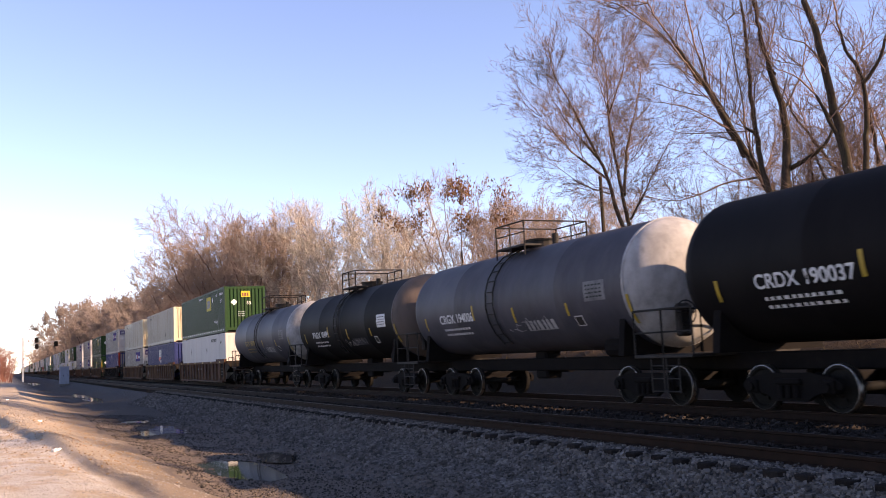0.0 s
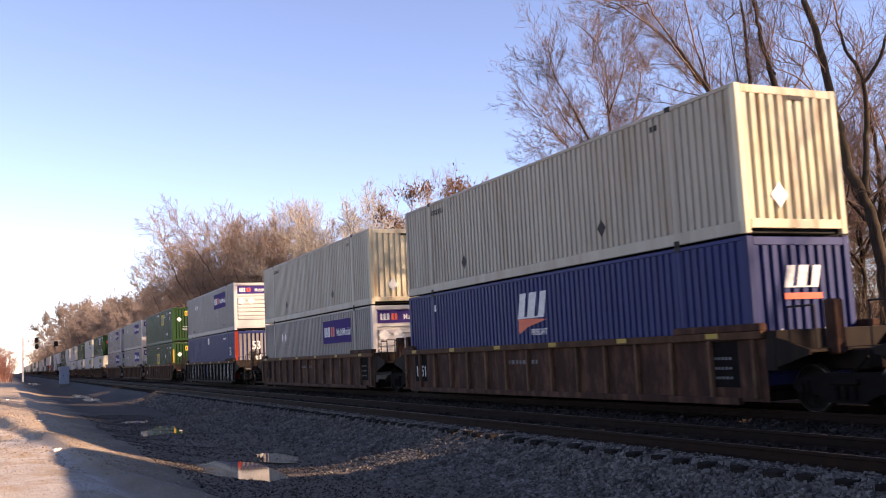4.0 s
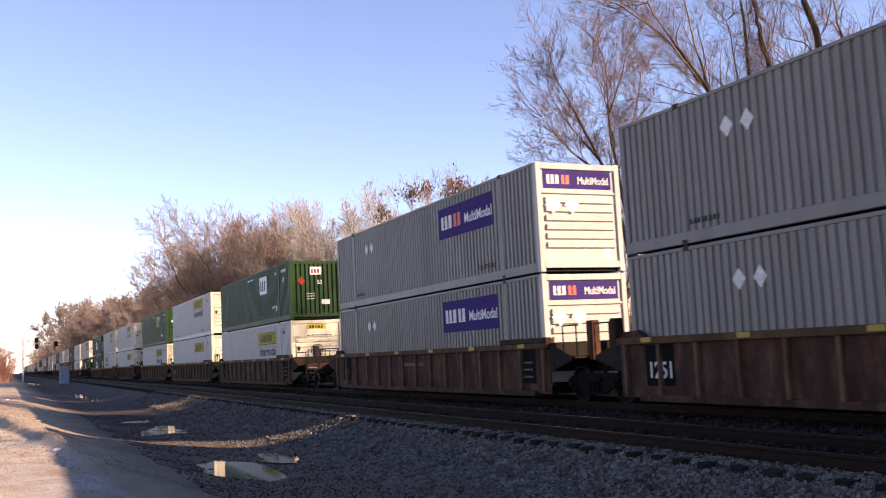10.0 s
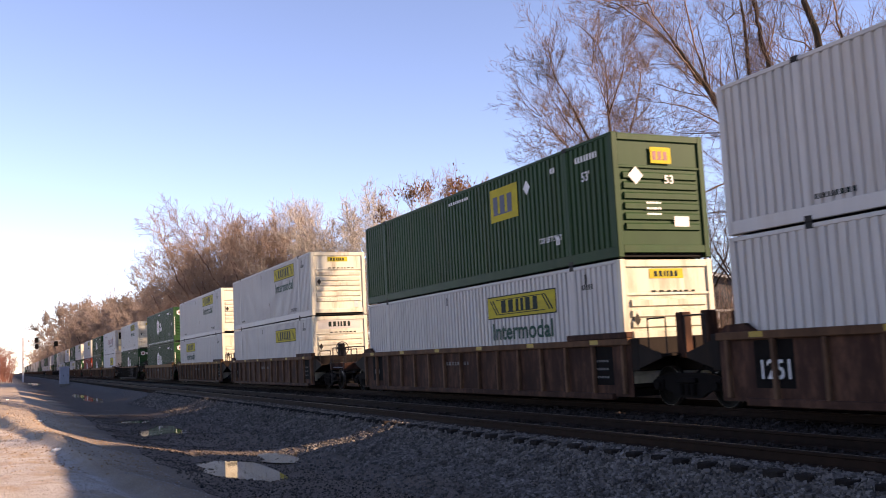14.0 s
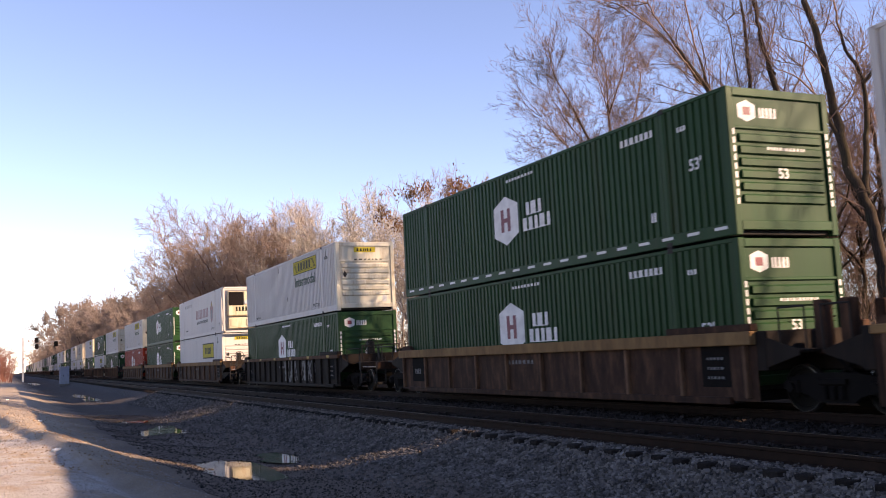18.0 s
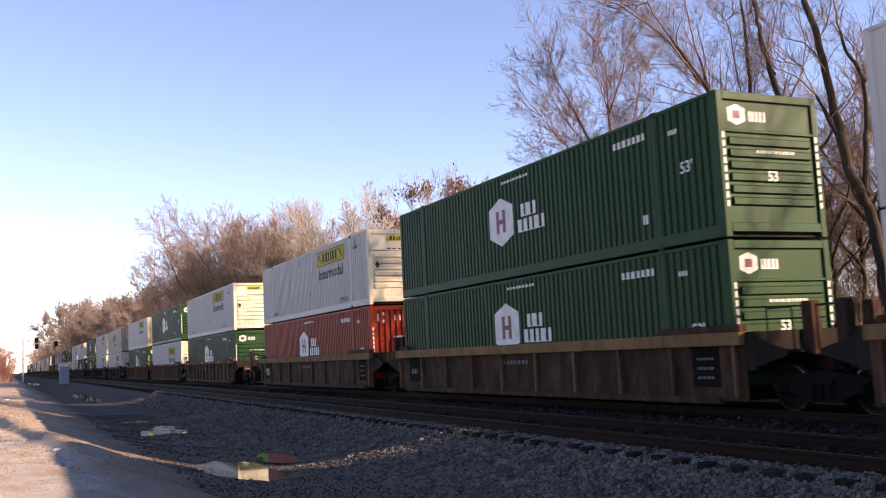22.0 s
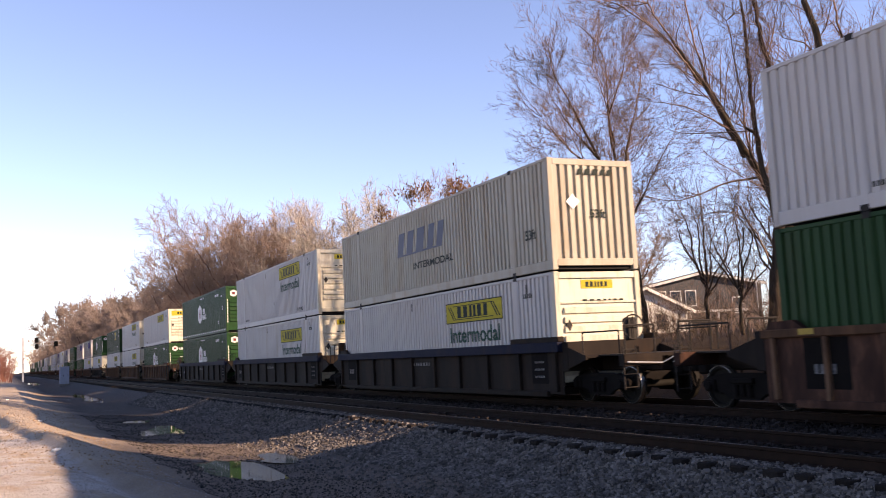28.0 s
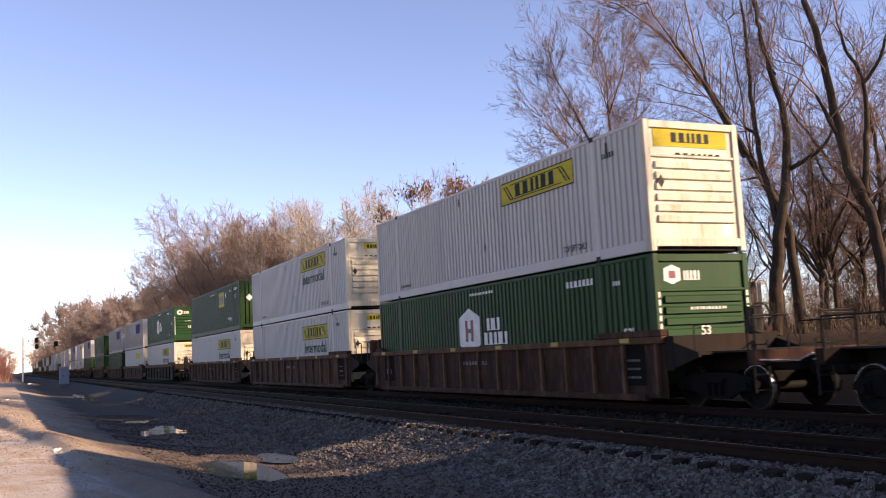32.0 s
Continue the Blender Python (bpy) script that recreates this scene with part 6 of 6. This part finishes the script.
def thicket(name, count, xr, yr, hr, material, label, seed, r=0.014):
    """A tangle of bare stems and twigs."""
    q = np.random.default_rng(seed)
    x, y = q.uniform(*xr, count), yr[0] * (yr[1] / yr[0]) ** q.uniform(0, 1, count)
    h = q.uniform(*hr, count)
    rows = []
    for k in range(count):
        p = np.array([x[k], y[k], ground_z(x[k], y[k]) - 0.1])
        d = np.array([q.normal() * 0.2, q.normal() * 0.2, 1.0])
        s = 1 + 0.006 * y[k]
        for i in range(4):
            d = d + q.normal(size=3) * 0.22
            d /= np.linalg.norm(d)
            n = p + d * h[k] / 4
            rows.append((*p, *n, r * s * (1 - 0.2 * i), r * s * (1 - 0.2 * (i + 1))))
            for _ in range(3):
                e = d + q.normal(size=3) * 0.6
                e /= np.linalg.norm(e)
                m = n + e * h[k] * 0.22
                rows.append((*n, *m, 0.5 * r * s, 0.3 * r * s))
                e2 = e + q.normal(size=3) * 0.6
                rows.append((*m, *(m + e2 * h[k] * 0.12), 0.35 * r * s, 0.25 * r * s))
            p = n
    ob = new(name, tubes(np.array(rows), 3))
    ob.data.materials.append(M[material])
    return tagged(ob, label, "undergrowth", kind="stuff")


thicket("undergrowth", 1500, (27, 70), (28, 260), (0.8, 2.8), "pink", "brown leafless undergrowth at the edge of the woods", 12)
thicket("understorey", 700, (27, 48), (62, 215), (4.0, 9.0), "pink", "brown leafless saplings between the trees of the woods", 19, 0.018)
thicket("low_brush", 700, (19.0, 26), (7, 90), (0.5, 1.7), "bark", "low brown brush on the far side of the tracks", 18, 0.010)
thicket("brush", 500, (30, 75), (22, 75), (1.0, 3.2), "twig", "grey-brown leafless brush behind the trees", 13)
thicket("wood_edge", 420, (40, 62), (27, 46), (2.5, 6.5), "bark", "dark brown tangle of saplings behind the near trees", 21, 0.022)
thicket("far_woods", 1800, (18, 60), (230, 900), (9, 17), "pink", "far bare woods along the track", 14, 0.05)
thicket("red_shrubs", 160, (-9, 0.4), (150, 220), (2.5, 6.0), "shrub", "reddish bare shrubs beside the far end of the path", 15, 0.03)
thicket("left_woods", 900, (-60, -6), (230, 900), (8, 15), "shrub", "far reddish bare trees on the other side of the line", 16, 0.05)


# ================= houses, signals, small things by the line =================
def house(at, width, depth, base, eave, ridge, label, wall, windows, turn=0.0, storeys=1):
    e = empty("house", pose(at[0], at[1], 0, 0, 0, turn), label, "house", "houses behind the trees")
    w, d = width / 2, depth
    part("wall", Geo().slab([(-w, base), (w, base), (w, eave), (0, ridge), (-w, eave)], 1, 0.0, d), wall, e)
    for s in (-1, 1):
        g = Geo()
        k = 0.45
        nx, nz = (ridge - eave), w
        ln = math.hypot(nx, nz)
        o = (s * nx / ln * 0.14, nz / ln * 0.14)
        a, b = (0.0, ridge + 0.02), (s * (w + k), eave - k * (ridge - eave) / w + 0.02)
        g.slab([a, b, (b[0] + o[0], b[1] + o[1]), (a[0], a[1] + 0.16)], 1, -0.4, d + 0.4)
        part("roof", g, "shingle", e)
        part("fascia", Geo().slab([(a[0], a[1] - 0.2), (b[0], b[1] - 0.2), (b[0], b[1] + 0.06), (a[0], a[1] + 0.06)], 1, -0.45, -0.405), "siding", e, "white roof edge board")
    for x, z, ww, hh in windows:
        f = part("window", Geo().cbox(x - ww / 2 - 0.1, x + ww / 2 + 0.1, -0.06, -0.004, z - 0.1, z + hh + 0.1, 0.01), "siding", e, "white-framed window")
        part("pane", Geo().box(x - ww / 2, x + ww / 2, -0.075, -0.062, z, z + hh), "pane", f)
    return e


house((46.4, 62.0), 7.4, 9.0, 0.5, 3.9, 5.7, "small white gabled house with a dark roof", "siding", [(-1.6, 2.3, 0.9, 1.2), (1.4, 2.3, 0.9, 1.2)], -12)
house((66.0, 78.0), 12.5, 9.0, 0.5, 7.0, 8.3, "grey two-storey house with white-framed windows", "shingle",
      [(-4.6, 4.9, 1.0, 1.5), (-3.0, 4.9, 1.0, 1.5), (-1.4, 4.9, 1.0, 1.5), (3.6, 4.0, 1.0, 1.5)], -20)
porch = empty("porch", pose(62.5, 74.5, 0, 0, 0, -20), "low porch roof with a white edge before the grey house", "porch")
part("roof", Geo().slab([(-4.5, 4.15), (4.5, 4.15), (4.2, 4.6), (-4.2, 4.6)], 1, -1.2, 1.6), "shingle", porch)
part("fascia", Geo().cbox(-4.55, 4.55, -1.26, -1.205, 3.95, 4.2, 0.01), "siding", porch)
for x in (-4.2, -1.4, 1.4, 4.2):
    part("post", Geo().cbox(x - 0.09, x + 0.09, -1.1, -0.92, 0.6, 4.14), "siding", porch)
shed = empty("shed", pose(52.0, 40.0, 0, 0, 0, -30), "low grey shed with a pale roof edge", "shed")
part("wall", Geo().box(-4, 4, 0, 4, 0.5, 3.1), "shingle", shed)
part("roof", Geo().slab([(-4.4, 3.1), (4.4, 3.1), (4.4, 3.3), (-4.4, 3.5)], 1, -0.4, 4.4), "metal", shed)


def pole(at, height, r, label, arm=True, material="bark"):
    z = float(ground_z(np.array(at[0]), np.array(at[1])))
    e = empty("utility_pole", pose(at[0], at[1], z), label, "utility pole", "poles behind the track")
    part("shaft", Geo().tube((0, 0, -0.2), (0.05, 0, height), r, 10, r * 0.7), material, e)
    if arm:
        part("crossarm", Geo().cbox(-0.9, 0.9, -0.06, 0.06, height - 0.6, height - 0.48), material, e)
    return e


pole((31.5, 45.5), 9.6, 0.14, "weathered wooden utility pole among the trees", False)
pole((62.0, 66.0), 9.5, 0.06, "thin pale pole beside the houses", False, "metal")

gantry = empty("signal_gantry", pose(0, 214.0, 0), "pale steel signal gantry over the tracks with dark signal heads", "signal gantry")
g = Geo()
for z in (6.8, 7.6):
    for yy in (-0.35, 0.35):
        g.cbox(2.4, 10.0, yy - 0.05, yy + 0.05, z - 0.05, z + 0.05)
part("truss", g, "metal", gantry)
for k in range(7):
    x = 2.6 + k * 1.05
    part("brace", Geo().tube((x, -0.35, 6.8), (x + 1.0, -0.35, 7.6), 0.035), "metal", gantry)
part("mast", Geo().cbox(2.5, 2.9, -0.2, 0.2, -0.6, 8.6, 0.04), "metal", gantry)
for x in (5.3, 9.0):
    for z in (6.6, 7.9) if x < 6 else (7.0,):
        h = part("signal_head", Geo().cbox(x - 0.38, x + 0.38, -0.75, -0.5, z - 0.55, z + 0.55, 0.12), "black", gantry, "dark signal head")
        for dz in (-0.3, 0.0, 0.3):
            part("lamp_hood", Geo().tube((x, -0.95, z + dz), (x, -0.75, z + dz), 0.11, 10), "black", h)

cab = empty("relay_cabinet", pose(6.75, 136.0, -0.55), "pale grey steel relay cabinet beside the track", "cabinet")
part("body", Geo().cbox(-0.6, 0.6, -0.35, 0.35, 0.15, 2.35, 0.03), "box", cab)
part("lid", Geo().cbox(-0.66, 0.66, -0.42, 0.42, 2.35, 2.45, 0.02), "box", cab)
part("base", Geo().box(-0.62, 0.62, -0.4, 0.4, -0.2, 0.15), "stone", cab)
for x in (-0.28, 0.28):
    d = part("door", Geo().cbox(x - 0.26, x + 0.26, -0.37, -0.352, 0.25, 2.25, 0.008), "box", cab)
    part("handle", Geo().cbox(x + 0.14, x + 0.18, -0.40, -0.372, 1.1, 1.35, 0.01), "casting", d)

van = empty("van", pose(-1.75, 205.0, float(ground_z(np.array(-1.75), np.array(205.0)))), "white van parked far along the path", "van")
part("body", Geo().slab([(-1.0, 0.35), (1.0, 0.35), (1.0, 1.35), (0.85, 2.15), (-0.85, 2.15), (-1.0, 1.35)], 1, -2.4, 2.4), "white", van)
part("windscreen", Geo().box(-0.8, 0.8, -2.42, -2.405, 1.35, 2.0), "pane", van)
part("bumper", Geo().cbox(-1.0, 1.0, -2.55, -2.41, 0.4, 0.6), "casting", van)
for x in (-0.9, 0.9):
    for yy in (-1.5, 1.5):
        part("wheel", Geo().tube((x - 0.1, yy, 0.33), (x + 0.1, yy, 0.33), 0.33, 14), "casting", van)


# scraps of litter on the bank
rng = random.Random(23)
for px, py in ((-0.08, 56.83), (0.83, 19.74), (0.86, 31.51)):
    g = Geo()
    ring = [(0.09 * rng.uniform(0.6, 1.2) * math.cos(a), 0.07 * rng.uniform(0.6, 1.2) * math.sin(a), rng.uniform(0.0, 0.05)) for a in np.linspace(0, 6.28, 9)[:-1]]
    low = [(x * 0.8, y * 0.8, -0.02) for x, y, z in ring]
    g.add(ring + low + [(0, 0, 0.05)], [(i, (i + 1) % 8, 16) for i in range(8)] + [(i, (i + 1) % 8, 8 + (i + 1) % 8, 8 + i) for i in range(8)] + [tuple(range(8, 16))])
    scrap = new("paper_scrap", g.mesh("paper_scrap"))
    scrap.data.materials.append(M["siding"])
    scrap.location = (px, py, float(ground_z(np.array(px), np.array(py))) + 0.018)
    tagged(scrap, "crumpled scrap of white paper on the gravel bank", "litter", "litter on the bank")


# ================= the train's motion =================
def motions():
    for thing, x, y, z in MOVING:
        walk(thing, [(0.0, pose(x, y, z)), (16.0, pose(x, y - 16.0 * SPEED, z)), (32.0, pose(x, y - 32.0 * SPEED, z))])
    turn = math.degrees(SPEED / 0.42) / FPS          # the wheels' turn from one picture to the next
    for wheel, k in SPINNING:
        start = wheel.parent.parent.location.y + 32.0 * SPEED + wheel.parent.location.y + k
        a, b = (max(0, min(32 * FPS, round((start - s) / SPEED * FPS))) for s in (46.0, 4.0))
        rows = [(i / FPS, pose(0, k, 0.42, (i - a) * turn)) for i in range(a, b + 1)]
        if a > 0:
            rows.insert(0, (0.0, rows[0][1]))
        if b < 32 * FPS:
            rows.append((32.0, rows[-1][1]))
        if len(rows) > 3:
            walk(wheel, rows)


motions()
